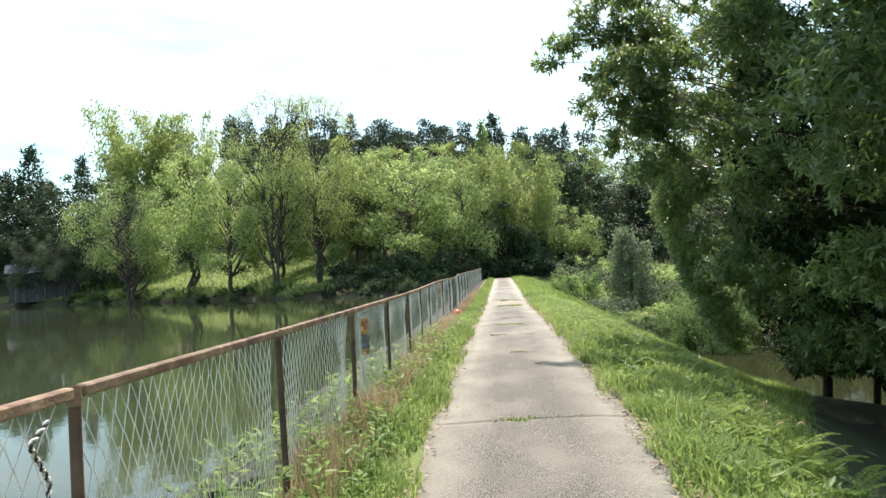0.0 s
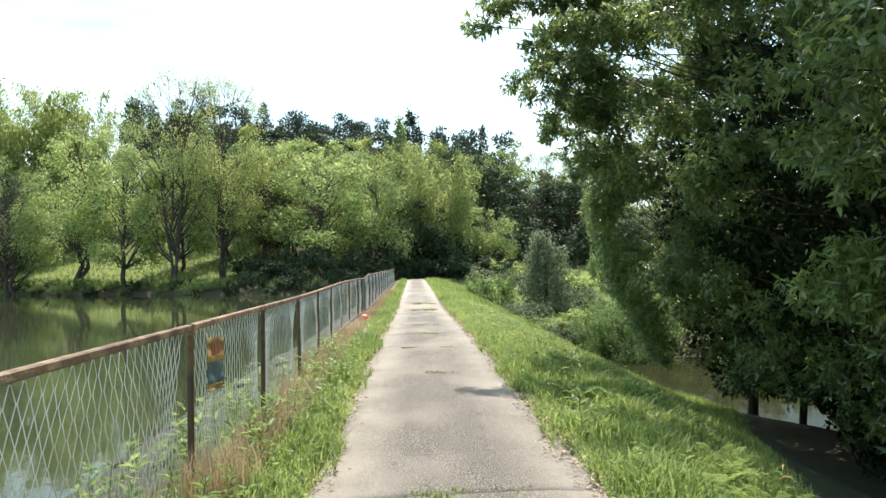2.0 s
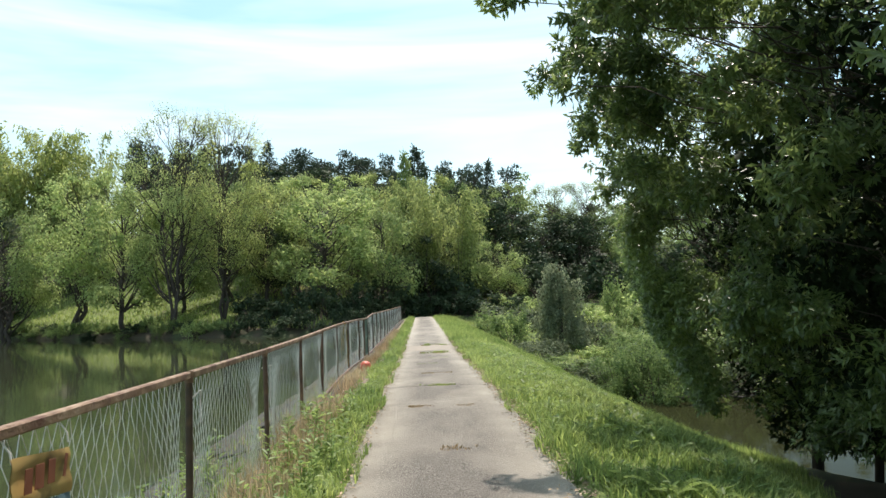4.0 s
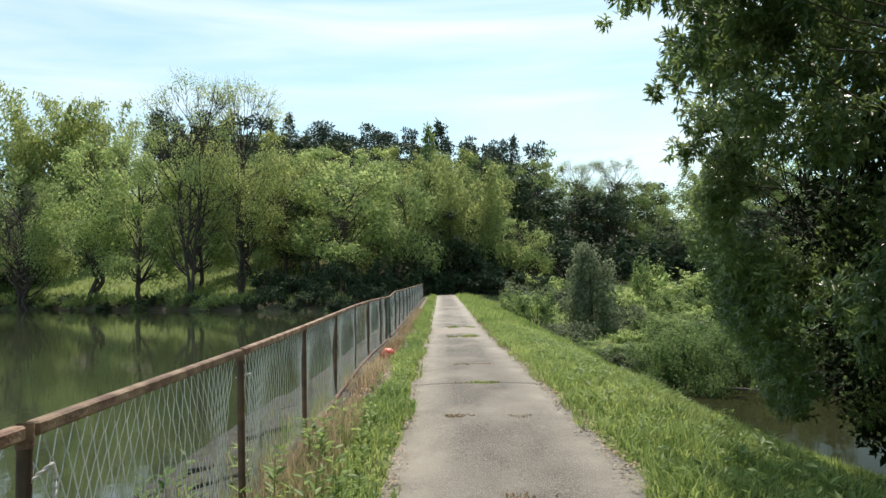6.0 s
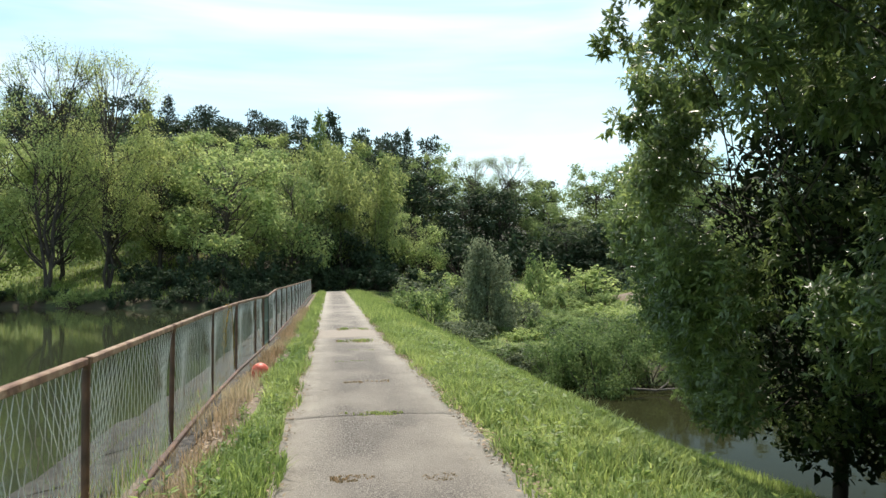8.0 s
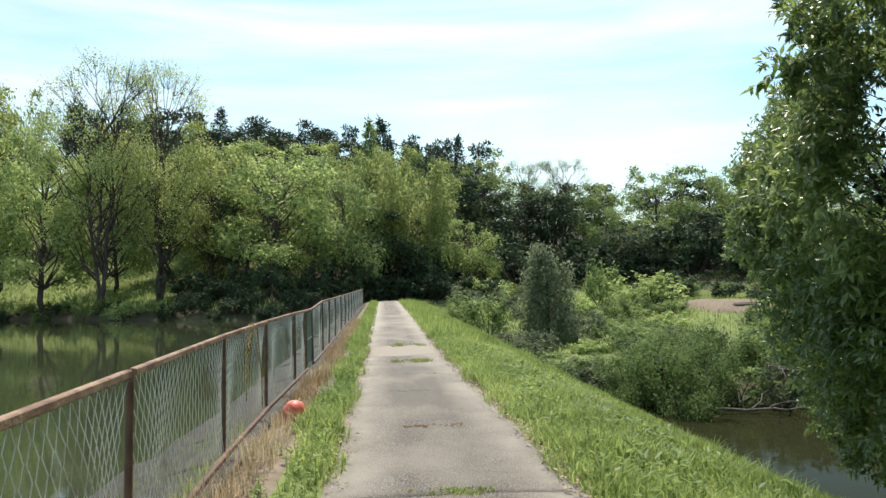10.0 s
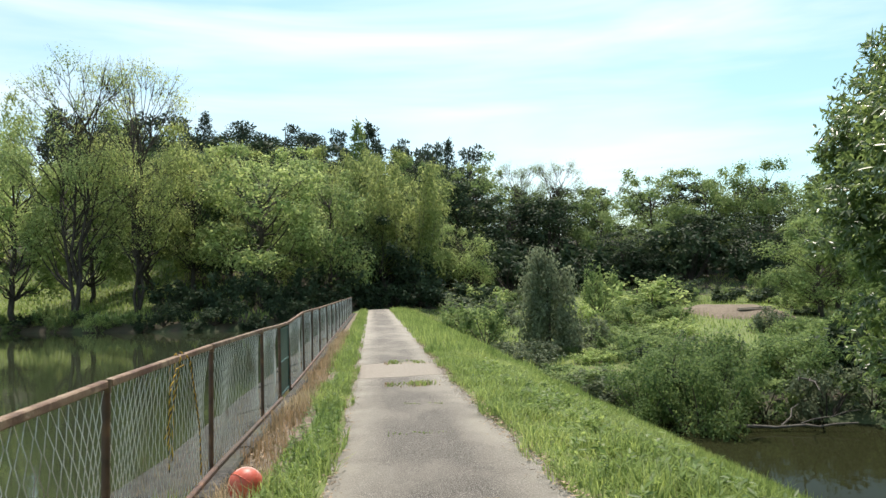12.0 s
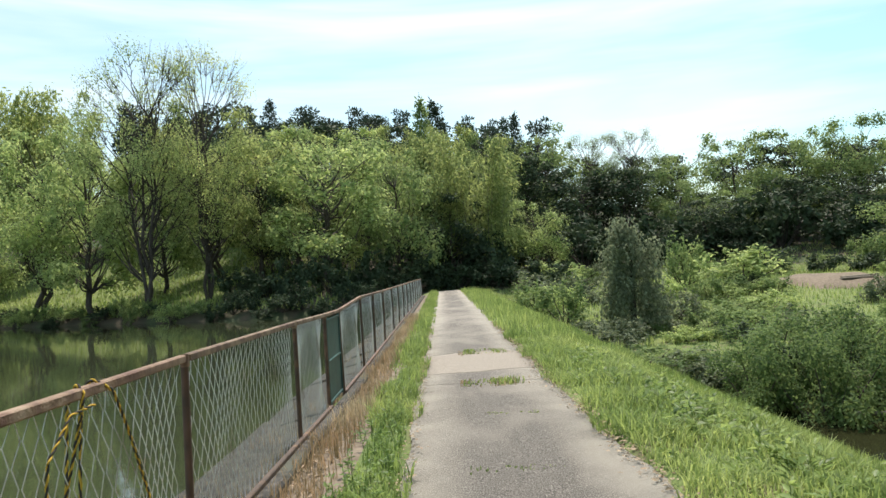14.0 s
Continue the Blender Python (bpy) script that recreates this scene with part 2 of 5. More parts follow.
def part(name, bm, mat, parent, label="", smooth=False):
    me = bpy.data.meshes.new(name)
    for f in bm.faces:
        f.smooth = smooth
    bm.to_mesh(me)
    bm.free()
    me.materials.append(mat)
    return child(name, me, parent, label)


def unit(v):
    return v / np.maximum(np.linalg.norm(v, axis=-1, keepdims=True), 1e-9)


def tube(points, radii, sides=6):
    """Verts and quads of a tapered tube along points."""
    pts = np.asarray(points, float)
    tan = unit(np.gradient(pts, axis=0))
    ref = np.where(np.abs(tan[:, 2:3]) > 0.9, [[1.0, 0, 0]], [[0, 0, 1.0]])
    a = unit(np.cross(tan, ref))
    b = np.cross(tan, a)
    ang = np.linspace(0, 2 * np.pi, sides, endpoint=False)
    ring = np.cos(ang)[None, :, None] * a[:, None] + np.sin(ang)[None, :, None] * b[:, None]
    v = (pts[:, None] + ring * np.asarray(radii, float)[:, None, None]).reshape(-1, 3)
    i = np.arange(len(pts) - 1)[:, None] * sides
    j = np.arange(sides)[None]
    k = (j + 1) % sides
    f = np.stack([i + j, i + k, i + k + sides, i + j + sides], -1).reshape(-1, 4)
    return v, f


def join(chunks):
    vs, fs, n = [], [], 0
    for v, f in chunks:
        vs.append(v)
        fs.append(f + n)
        n += len(v)
    return np.concatenate(vs), np.concatenate(fs)


def leaf_blades(pos, axis, normal, length, width, fold=0.25):
    """Pointed leaves folded along the midrib: two triangles each."""
    axis, n = unit(axis), len(pos)
    side = unit(np.cross(axis, normal))
    up = np.cross(side, axis)
    length, width = np.broadcast_to(length, (n,))[:, None], np.broadcast_to(width, (n,))[:, None]
    mid = pos + axis * length * 0.45 + up * width * fold
    v = np.stack([pos, mid + side * width / 2, pos + axis * length, mid - side * width / 2], 1).reshape(-1, 3)
    b = np.arange(n)[:, None] * 4
    f = np.concatenate([b + [[0, 1, 2]], b + [[0, 2, 3]]])
    return v, f


def blades(rng, xs, ys, zs, height, width, lean=0.5, tri=False):
    """Grass blades standing at the given places."""
    n = len(xs)
    h = height * rng.uniform(0.5, 1.3, n)
    a = rng.uniform(0, 2 * np.pi, n)
    d = np.stack([np.cos(a), np.sin(a), np.zeros(n)], 1)
    s = np.stack([-np.sin(a), np.cos(a), np.zeros(n)], 1) * (width * rng.uniform(0.6, 1.3, n))[:, None] / 2
    base = np.stack([xs, ys, zs - 0.02], 1)
    ln = (lean * rng.uniform(0.1, 1.0, n) * h)[:, None]
    up = np.array([[0, 0, 1.0]])
    tip = base + up * h[:, None] * 0.92 + d * ln
    if tri:
        v = np.stack([base - s, base + s, tip], 1).reshape(-1, 3)
        return v, np.arange(n * 3).reshape(-1, 3)
    mid = base + up * h[:, None] * 0.6 + d * ln * 0.3
    v = np.stack([base - s, base + s, mid + s * 0.8, mid - s * 0.8, tip], 1).reshape(-1, 3)
    b = np.arange(n)[:, None] * 5
    return v, np.concatenate([b + [[0, 1, 2]], b + [[0, 2, 3]], b + [[3, 2, 4]]])


# ---------------------------------------------------------------- the land
LAKE_Z, POND_Z = -1.2, -4.0
SHORE_X = np.array([-400.0, -80, -52, -39, -24, -16, -11, -5, -2])
SHORE_Y = np.array([190.0, 100, 89, 82, 75, 70.5, 68, 72, 77])


def smooth01(a, b, x):
    t = np.clip((x - a) / (b - a), 0, 1)
    return t * t * (3 - 2 * t)


def road_z(y):
    return -0.2 * smooth01(16, 30, np.asarray(y, float))


def fence_x(y):
    return -1.56 - 0.29 * smooth01(9, 23, np.asarray(y, float))


def bumps(x, y, s, amp):
    return amp * (np.sin(x * 1.3 / s + 2 * np.sin(y * 0.7 / s)) + np.sin(y * 1.1 / s + 1.7 * np.sin(x * 0.9 / s))) * 0.5


DAM_X = np.array([-60.0, -4.6, -2.1, -1.75, -1.4, -0.85, -0.75, 1.2, 1.32, 2.2, 3.1, 10.6, 12.2, 30.0])
DAM_Z = np.array([-3.2, -1.5, -0.22, -0.05, 0.06, 0.02, -0.06, -0.06, 0.02, -0.04, -0.3, -4.0, -4.7, -5.2])


def land_z(x, y):
    x, y = np.asarray(x, float), np.asarray(y, float)
    dam = np.interp(x + 0.6 * smooth01(1.4, 2.2, x) * (1 - smooth01(6, 12, y)), DAM_X, DAM_Z) + road_z(y)
    d = y - np.interp(x, SHORE_X, SHORE_Y)
    hill = smooth01(70, 140, y) * 6
    left = np.where(d < 0, -1.2 + d * 0.35, -1.2 + 0.75 * smooth01(0, 0.8, d) + 0.2 * np.maximum(d - 2, 0) ** 0.98)
    left = np.clip(left, -3.2, 16) + hill * smooth01(0, 30, d)
    shore_r = 42.0 + 3.0 * np.sin(x * 0.21) - 2.5 * smooth01(16, 40, x)
    e = y - shore_r
    right = np.where(e < 0, -4.0 + e * 0.3, -4.0 + 0.7 * smooth01(0, 2, e) + 0.05 * np.maximum(e - 2, 0) + 0.11 * np.maximum(e - 50, 0))
    right = np.clip(right, -5.2, 14) + bumps(x, y, 6.0, 0.25) * smooth01(2, 8, e)
    middle = road_z(y) - 0.06 + 0.12 * np.maximum(y - 82, 0)
    middle = np.minimum(middle, 16)
    side = np.where(x < 0, np.where(d > -1, left, -3.2), right)
    out = np.maximum(dam - 30 * smooth01(86, 100, y), side)
    w = smooth01(-9, -3, x) * (1 - smooth01(4, 16, x)) * smooth01(74, 82, y)
    out = out * (1 - w) + middle * w
    # bank under the big trees
    sh = np.exp(-((x - 13.5) / 5.0) ** 2 - ((y - 14) / 10.0) ** 2) * 2.2
    out = np.where((x > 6.5) & (y < 40), np.maximum(out, -5.2) + sh * smooth01(6.5, 10, x), out)
    far = smooth01(180, 600, np.hypot(x, y))
    return out * (1 - far) + far * 6.0


def land_grid(name, xs, ys, mat):
    gx, gy = np.meshgrid(xs, ys)
    z = land_z(gx, gy) + bumps(gx, gy, 0.35, 0.015) * ((gx < -0.9) | (gx > 1.4))
    v = np.stack([gx, gy, z], -1).reshape(-1, 3)
    nx, ny = len(xs), len(ys)
    i = (np.arange(ny - 1)[:, None] * nx + np.arange(nx - 1)[None]).reshape(-1)
    return mesh_from(name, v, np.stack([i, i + 1, i + nx + 1, i + nx], -1), mat, True)


gx = np.unique(np.concatenate([np.array([-1500, -900, -600, -400, -300, -220, -160, -120]), np.arange(-100, -8, 2.5), np.arange(-8, -2.2, 0.5), np.arange(-2.2, 4.2, 0.13),
                               np.arange(4.2, 12, 0.4), np.arange(12, 70, 1.5), np.array([75, 90, 110, 140, 180, 240, 320, 450, 700, 1000, 1500])]))
gy = np.unique(np.concatenate([np.array([-1500, -900, -500, -300, -180, -110, -70, -50, -35, -25, -18, -12]), np.arange(-10, 100, 0.6), np.arange(100, 200, 4.0),
                               np.array([210, 240, 300, 400, 600, 900, 1500])]))
land = land_grid("ground", gx, gy, SOIL)
land.materials.append(FLOOR_SHADE)
land.materials.append(DIRT)
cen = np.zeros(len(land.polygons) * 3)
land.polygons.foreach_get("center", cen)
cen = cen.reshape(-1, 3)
# litter under the woods, dark shore bands, and shade painted below the near trees
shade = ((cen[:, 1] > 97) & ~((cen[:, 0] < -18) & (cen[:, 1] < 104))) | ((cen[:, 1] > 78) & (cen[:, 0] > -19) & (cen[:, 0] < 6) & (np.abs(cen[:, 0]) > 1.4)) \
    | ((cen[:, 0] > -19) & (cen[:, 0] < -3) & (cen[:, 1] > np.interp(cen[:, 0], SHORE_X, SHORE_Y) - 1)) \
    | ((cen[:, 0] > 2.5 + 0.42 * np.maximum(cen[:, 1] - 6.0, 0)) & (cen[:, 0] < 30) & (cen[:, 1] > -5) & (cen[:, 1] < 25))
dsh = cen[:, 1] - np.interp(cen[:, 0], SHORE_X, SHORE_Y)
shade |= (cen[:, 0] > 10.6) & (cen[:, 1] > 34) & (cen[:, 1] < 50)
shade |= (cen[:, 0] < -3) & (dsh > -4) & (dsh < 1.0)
verge = (cen[:, 0] > -1.9) & (cen[:, 0] < -1.15) & (cen[:, 1] > 13) & (cen[:, 1] < 70)
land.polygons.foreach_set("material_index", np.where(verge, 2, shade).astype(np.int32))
ground = tagged(new("ground", land), "grassy earth dam, banks and wooded hillside", "ground", kind="structure")


def sheet(name, x0, x1, y0, y1, z, mat, label):
    bm = bmesh.new()
    bmesh.ops.create_grid(bm, x_segments=1, y_segments=1, size=0.5)
    bmesh.ops.transform(bm, matrix=Matrix.LocRotScale(((x0 + x1) / 2, (y0 + y1) / 2, z), None, (x1 - x0, y1 - y0, 1)), verts=bm.verts)
    me = bpy.data.meshes.new(name)
    bm.to_mesh(me)
    bm.free()
    me.materials.append(mat)
    return tagged(new(name, me), label, "water", kind="structure")


sheet("water", -420, -1.9, -250, 210, LAKE_Z, LAKE, "still green lake mirroring the trees on its bank")
sheet("water", 6, 90, -120, 60, POND_Z, POND, "murky green pond below the dam")

# road of concrete slabs, each cast with a ragged edge
road = tagged(new("road"), "narrow old concrete track along the dam crest", "road", kind="structure")
JOINTS = [-25.0, -14.3, -3.6, 7.1, 17.85, 28.5, 29.75, 32.4, 39.2, 50.0, 60.5, 69.0, 79.0]


def slab(y0, y1, mat):
    rng = np.random.default_rng(int(y0 * 10) + 500)
    n = max(8, int((y1 - y0) / 0.12))
    ys = np.linspace(y0 + 0.0015, y1 - 0.0015, n)
    wob = lambda k: 0.03 * np.sin(ys * 1.3 + k) + 0.015 * np.sin(ys * 4.3 + 2 * k) + rng.normal(0, 0.006, n)
    l, r = -0.77 + wob(1.0), 1.22 + wob(4.0)
    cols = np.linspace(0, 1, 7)
    x = l[:, None] * (1 - cols) + r[:, None] * cols
    z = road_z(ys)[:, None] + 0.0 * x + 0.012 * np.sin(x * 2 + ys[:, None] * 0.8) - 0.02 * (np.abs(cols - 0.5) * 2) ** 4
    end = lambda q, j: (0.05 * np.sin(q * 3 + j) + 0.03 * np.sin(q * 8 + 2 * j)) * (0.3 if j < 28 else 1.0)
    tt = (ys[:, None] - y0) / (y1 - y0)
    yy = ys[:, None] + end(x, y0) * np.clip(1 - tt * 3, 0, 1) + end(x, y1) * np.clip(tt * 3 - 2, 0, 1)
    top = np.stack([x, yy, z], -1)
    low = top.copy()
    low[..., 2] -= 0.12
    v = np.concatenate([top.reshape(-1, 3), low.reshape(-1, 3)])
    N = n * 7
    i = (np.arange(n - 1)[:, None] * 7 + np.arange(6)[None]).reshape(-1)
    f = [np.stack([i, i + 1, i + 8, i + 7], -1)]
    for c, flip in ((0, 1), (6, 0)):
        e = np.arange(n - 1) * 7 + c
        q = np.stack([e, e + 7, e + 7 + N, e + N], -1)
        f.append(q[:, ::-1] if flip else q)
    for r_, flip in ((0, 0), (n - 1, 1)):
        e = r_ * 7 + np.arange(6)
        q = np.stack([e, e + N, e + 1 + N, e + 1], -1)
        f.append(q[:, ::-1] if flip else q)
    child("slab", mesh_from("slab", v, np.concatenate(f), mat), road)


for a, b in zip(JOINTS, JOINTS[1:]):
    slab(a, b, CONCRETE_PALE if a == 29.75 else CONCRETE)

# ---------------------------------------------------------------- grass
rng = np.random.default_rng(11)


def strip(name, n, x0, x1, y0, y1, height, width, mat, label, power=1.0, tri=False, lean=0.6, keep=None):
    xs = rng.uniform(x0, x1, n)
    ys = y0 + (y1 - y0) * rng.uniform(0, 1, n) ** power
    if keep is not None:
        k = keep(xs, ys)
        xs, ys = xs[k], ys[k]
    hh = height * (0.7 + 0.5 * (np.sin(xs * 3.1 + ys * 1.3) * np.sin(ys * 2.3 - xs) + 0.5))
    base = np.where((xs > -0.7) & (xs < 1.15), road_z(ys) + 0.01, land_z(xs, ys))
    v, f = blades(rng, xs, ys, base, hh, width, lean, tri)
    return tagged(new(name, mesh_from(name, v, f, mat)), label, "grass", kind="stuff")


on_slope = lambda x, y: x < 2.45 + 0.08 * np.sin(y * 3.0) + 0.42 * np.maximum(y - 6.0, 0)
by_track = lambda x, y: not_road(x, y) & ((y < 14) | (x > -1.22 + 0.12 * np.sin(y * 1.1)))
not_road = lambda x, y: (x < -0.74 + 0.09 * np.sin(y * 1.7) + 0.05 * np.sin(y * 4.1)) | (x > 1.2 + 0.09 * np.sin(y * 1.9 + 1) + 0.05 * np.sin(y * 5.0))
strip("verge_grass", 30000, -1.55, -0.66, 1.5, 34, 0.15, 0.013, GRASS, "fresh green grass between track and fence", 1.2, lean=1.1, keep=by_track)
strip("verge_grass", 8000, -1.35, -0.66, 30, 78, 0.2, 0.03, GRASS, "fresh green grass between track and fence", 1.0, True, keep=not_road)
strip("verge_grass", 80000, 1.1, 3.4, 2.0, 36, 0.16, 0.014, GRASS, "fresh green grass beside the concrete track", 1.3, lean=1.25, keep=lambda x, y: not_road(x, y) & on_slope(x, y))
strip("slope_grass", 42000, 2.3, 6.5, 2.5, 19, 0.13, 0.012, GRASS, "fresh green grass on the dam slope", 1.0, keep=on_slope)
strip("slope_grass", 48000, 3.2, 10.4, 17, 45, 0.19, 0.022, GRASS, "fresh green grass on the dam slope", 1.0, True, keep=on_slope)
strip("slope_grass", 30000, 1.1, 7.0, 34, 80, 0.26, 0.04, GRASS, "fresh green grass on the dam crest", 1.2, True, keep=not_road)
strip("bank_grass", 9000, -4.0, -1.9, 0, 22, 0.22, 0.02, GRASS, "green weeds on the lake bank", 1.0, True)
strip("bank_grass", 26000, -75, -8, 66, 112, 0.5, 0.14, GRASS, "bright meadow grass on the far lake bank", 1.0, True,
      keep=lambda x, y: y > np.interp(x, SHORE_X, SHORE_Y) + 0.5)
strip("rough_grass", 34000, 6.0, 62, 44, 108, 0.42, 0.07, GRASS, "rank grass between the bushes", 1.0, True)
strip("dry_grass", 8000, -1.75, -1.25, 14, 44, 0.2, 0.009, GRASS_DRY, "dead straw-coloured grass along the curb", 1.0)
strip("bank_straw", 9000, -3.6, -1.95, 12, 50, 0.25, 0.012, GRASS_DRY, "pale dead reeds on the lake bank", 1.0, True)
strip("dry_grass", 7000, -1.7, -1.15, 2, 15, 0.28, 0.008, GRASS_DRY, "dead straw-coloured grass stems at the fence foot", 1.0)
tufty = lambda x, y: np.sin(x * 9 + y) + np.sin(x * 23 + y * 31) + 0.7 * np.sin(x * 57 - y * 44) > 0.25
strip("joint_grass", 320, -0.15, 0.75, 7.02, 7.2, 0.035, 0.014, GRASS, "low grass rooted in the joint of the slabs", 1.0, keep=tufty)
strip("joint_grass", 950, -0.15, 0.55, 17.81, 17.98, 0.045, 0.014, GRASS, "low grass rooted in the joint of the slabs", 1.0, keep=tufty)
strip("dry_joint_grass", 500, -0.3, 0.62, 17.76, 18.02, 0.03, 0.012, GRASS_DRY, "dead grass matted in the joint of the slabs", 1.0, keep=tufty)
strip("dry_joint_grass", 700, -0.15, 0.95, 28.1, 28.85, 0.04, 0.014, GRASS_DRY, "dead grass matted in the joint of the slabs", 1.0, keep=tufty)
strip("joint_grass", 700, -0.1, 0.85, 28.2, 28.75, 0.055, 0.018, GRASS, "low grass rooted in the joint of the slabs", 1.0, keep=tufty)
for y, x0, x1, n in ((15.45, -0.3, 0.08, 420), (15.3, 0.42, 0.7, 300), (20.65, -0.1, 0.6, 420), (12.4, 0.1, 0.5, 150), (23.6, -0.2, 0.6, 400), (26.0, 0.1, 0.7, 380)):
    strip("crack_grass", n, x0, x1, y - 0.09, y + 0.09, 0.03, 0.012, GRASS_DRY if y < 22 else GRASS, "sparse grass in a crack of the concrete", 1.0, keep=tufty)
strip("dry_joint_grass", 500, -0.1, 0.95, 31.9, 32.9, 0.04, 0.016, GRASS_DRY, "dead grass matted in the joint of the slabs", 1.0, keep=tufty)
strip("joint_grass", 600, 0.0, 0.9, 32.0, 32.8, 0.06, 0.02, GRASS, "low grass rooted in the joint of the slabs", 1.0, keep=tufty)


def herbs(name, n, x0, x1, y0, y1, height, leaf, mat, label, broad=0.36):
    """Upright stems with pairs of pointed leaves."""
    xs, ys = rng.uniform(x0, x1, n), rng.uniform(y0, y1, n)
    zs = land_z(xs, ys)
    P, A, N, L = [], [], [], []
    stems = []
    for x, y, z in zip(xs, ys, zs):
        h = height * rng.uniform(0.5, 1.2)
        lean = rng.normal(0, 0.12, 2)
        stems.append(tube([(x, y, z - 0.02), (x + lean[0] * h, y + lean[1] * h, z + h)], [0.004, 0.002], 3))
        k = int(5 + h * 22)
        t = rng.uniform(0.2, 1.0, k)
        a = rng.uniform(0, 6.28, k)
        P.append(np.stack([x + lean[0] * h * t, y + lean[1] * h * t, z + h * t], 1))
        A.append(np.stack([np.cos(a), np.sin(a), rng.uniform(-0.1, 0.8, k)], 1))
        N.append(np.stack([rng.normal(0, 0.3, k), rng.normal(0, 0.3, k), np.ones(k)], 1))
        L.append(leaf * rng.uniform(0.6, 1.3, k))
    P, A, N, L = map(np.concatenate, (P, A, N, L))
    v, f = leaf_blades(P, A, N, L, L * broad)
    sv, sf = join(stems)
    st = np.concatenate([sf[:, :3], sf[:, [0, 2, 3]]])
    v, f = join([(v, f), (sv, st)])
    return tagged(new(name, mesh_from(name, v, f, mat)), label, "weeds", kind="stuff")


herbs("tall_weeds", 170, -1.5, -0.95, 2.5, 15, 0.36, 0.085, WEED, "tall leafy green weeds along the fence")
herbs("tall_weeds", 170, -1.2, -0.85, 15, 40, 0.18, 0.06, WEED, "leafy green weeds along the curb")
herbs("low_weeds", 450, 1.4, 3.2, 3, 30, 0.2, 0.10, WEED, "broad-leaved green weeds among the verge grass")
herbs("small_weeds", 650, 1.25, 2.9, 3, 26, 0.10, 0.05, WEED, "small leafy weeds in the verge grass", 0.5)
herbs("broad_weeds", 110, 1.9, 2.9, 20, 33, 0.12, 0.10, WEED, "broad lobed weeds on the edge of the slope", 0.75)
herbs("small_weeds", 500, -1.3, -0.8, 3, 26, 0.12, 0.05, WEED, "small leafy weeds in the verge grass", 0.5)
herbs("bank_weeds", 110, -3.2, -1.9, 1, 14, 0.45, 0.12, WEED, "leafy weeds on the lake bank behind the fence")

# dry litter along the track's edges
n = 5200
xs = np.where(rng.random(n) < 0.25, -0.74 + rng.normal(0, 0.06, n), 1.2 + rng.normal(0, 0.08, n))
ys = rng.uniform(3, 40, n)
a = rng.uniform(0, 6.28, n)
v, f = leaf_blades(np.stack([xs, ys, road_z(ys) + rng.uniform(0.012, 0.03, n)], 1), np.stack([np.cos(a), np.sin(a), rng.normal(0, 0.15, n)], 1),
                   np.stack([rng.normal(0, .3, n), rng.normal(0, .3, n), np.ones(n)], 1), rng.uniform(0.02, 0.065, n), rng.uniform(0.012, 0.034, n))
n2 = 3600
ys2 = rng.uniform(14, 42, n2)
xs2 = fence_x(ys2) + 0.32 + rng.normal(0, 0.11, n2)
a2 = rng.uniform(0, 6.28, n2)
v2, f2 = leaf_blades(np.stack([xs2, ys2, land_z(xs2, ys2) + rng.uniform(0.0, 0.03, n2)], 1), np.stack([np.cos(a2), np.sin(a2), rng.normal(0, 0.25, n2)], 1),
                     np.stack([rng.normal(0, .3, n2), rng.normal(0, .3, n2), np.ones(n2)], 1), rng.uniform(0.03, 0.09, n2), rng.uniform(0.01, 0.03, n2))
v, f = join([(v, f), (v2, f2)])
tagged(new("leaf_litter", mesh_from("leaf_litter", v, f, LITTER)), "dry brown leaf litter on the edges of the track", "litter", kind="stuff")

# ---------------------------------------------------------------- fence
POSTS = [-2.5, -0.1, 2.41, 4.72, 7.14, 9.41, 11.72, 14.05, 16.6, 19.25, 21.95, 24.97, 26.75, 27.95, 30.65, 33.0, 35.55, 38.6, 41.5, 44.4, 47.3, 50.2, 53.1, 56.0, 58.9, 61.8, 64.7, 67.6]
RAIL_Y = [-3, 2.41, 4.72, 7.14, 9.41, 11.72, 14.05, 19.25, 21.95, 24.97, 26.75, 27.95, 30.65, 35.55, 45, 70]
RAIL_Z = [1.25, 1.21, 1.19, 1.175, 1.165, 1.15, 1.14, 1.135, 1.12, 1.095, 1.065, 1.055, 1.15, 1.125, 1.11, 1.08]



def rail_z(y):
    return float(np.interp(y, RAIL_Y, RAIL_Z))


def foot_z(y):
    return float(road_z(y)) + 0.02


fence = thing("chain_link_fence", "rusty brown pipe fence with sagging galvanised chain link mesh", "fence")


def bar(p, q, w, h):
    """A bevelled bar from p to q, w across and h high."""
    p, q = Vector(p), Vector(q)
    bm = bmesh.new()
    bmesh.ops.create_cube(bm, size=1)
    d = q - p
    m = Matrix.Translation((p + q) / 2) @ d.to_track_quat("Y", "Z").to_matrix().to_4x4() @ Matrix.Diagonal((w, d.length, h, 1))
    bmesh.ops.transform(bm, matrix=m, verts=bm.verts)
    bmesh.ops.bevel(bm, geom=bm.edges[:], offset=min(w, h) * 0.16, segments=1, affect="EDGES")
    return bm


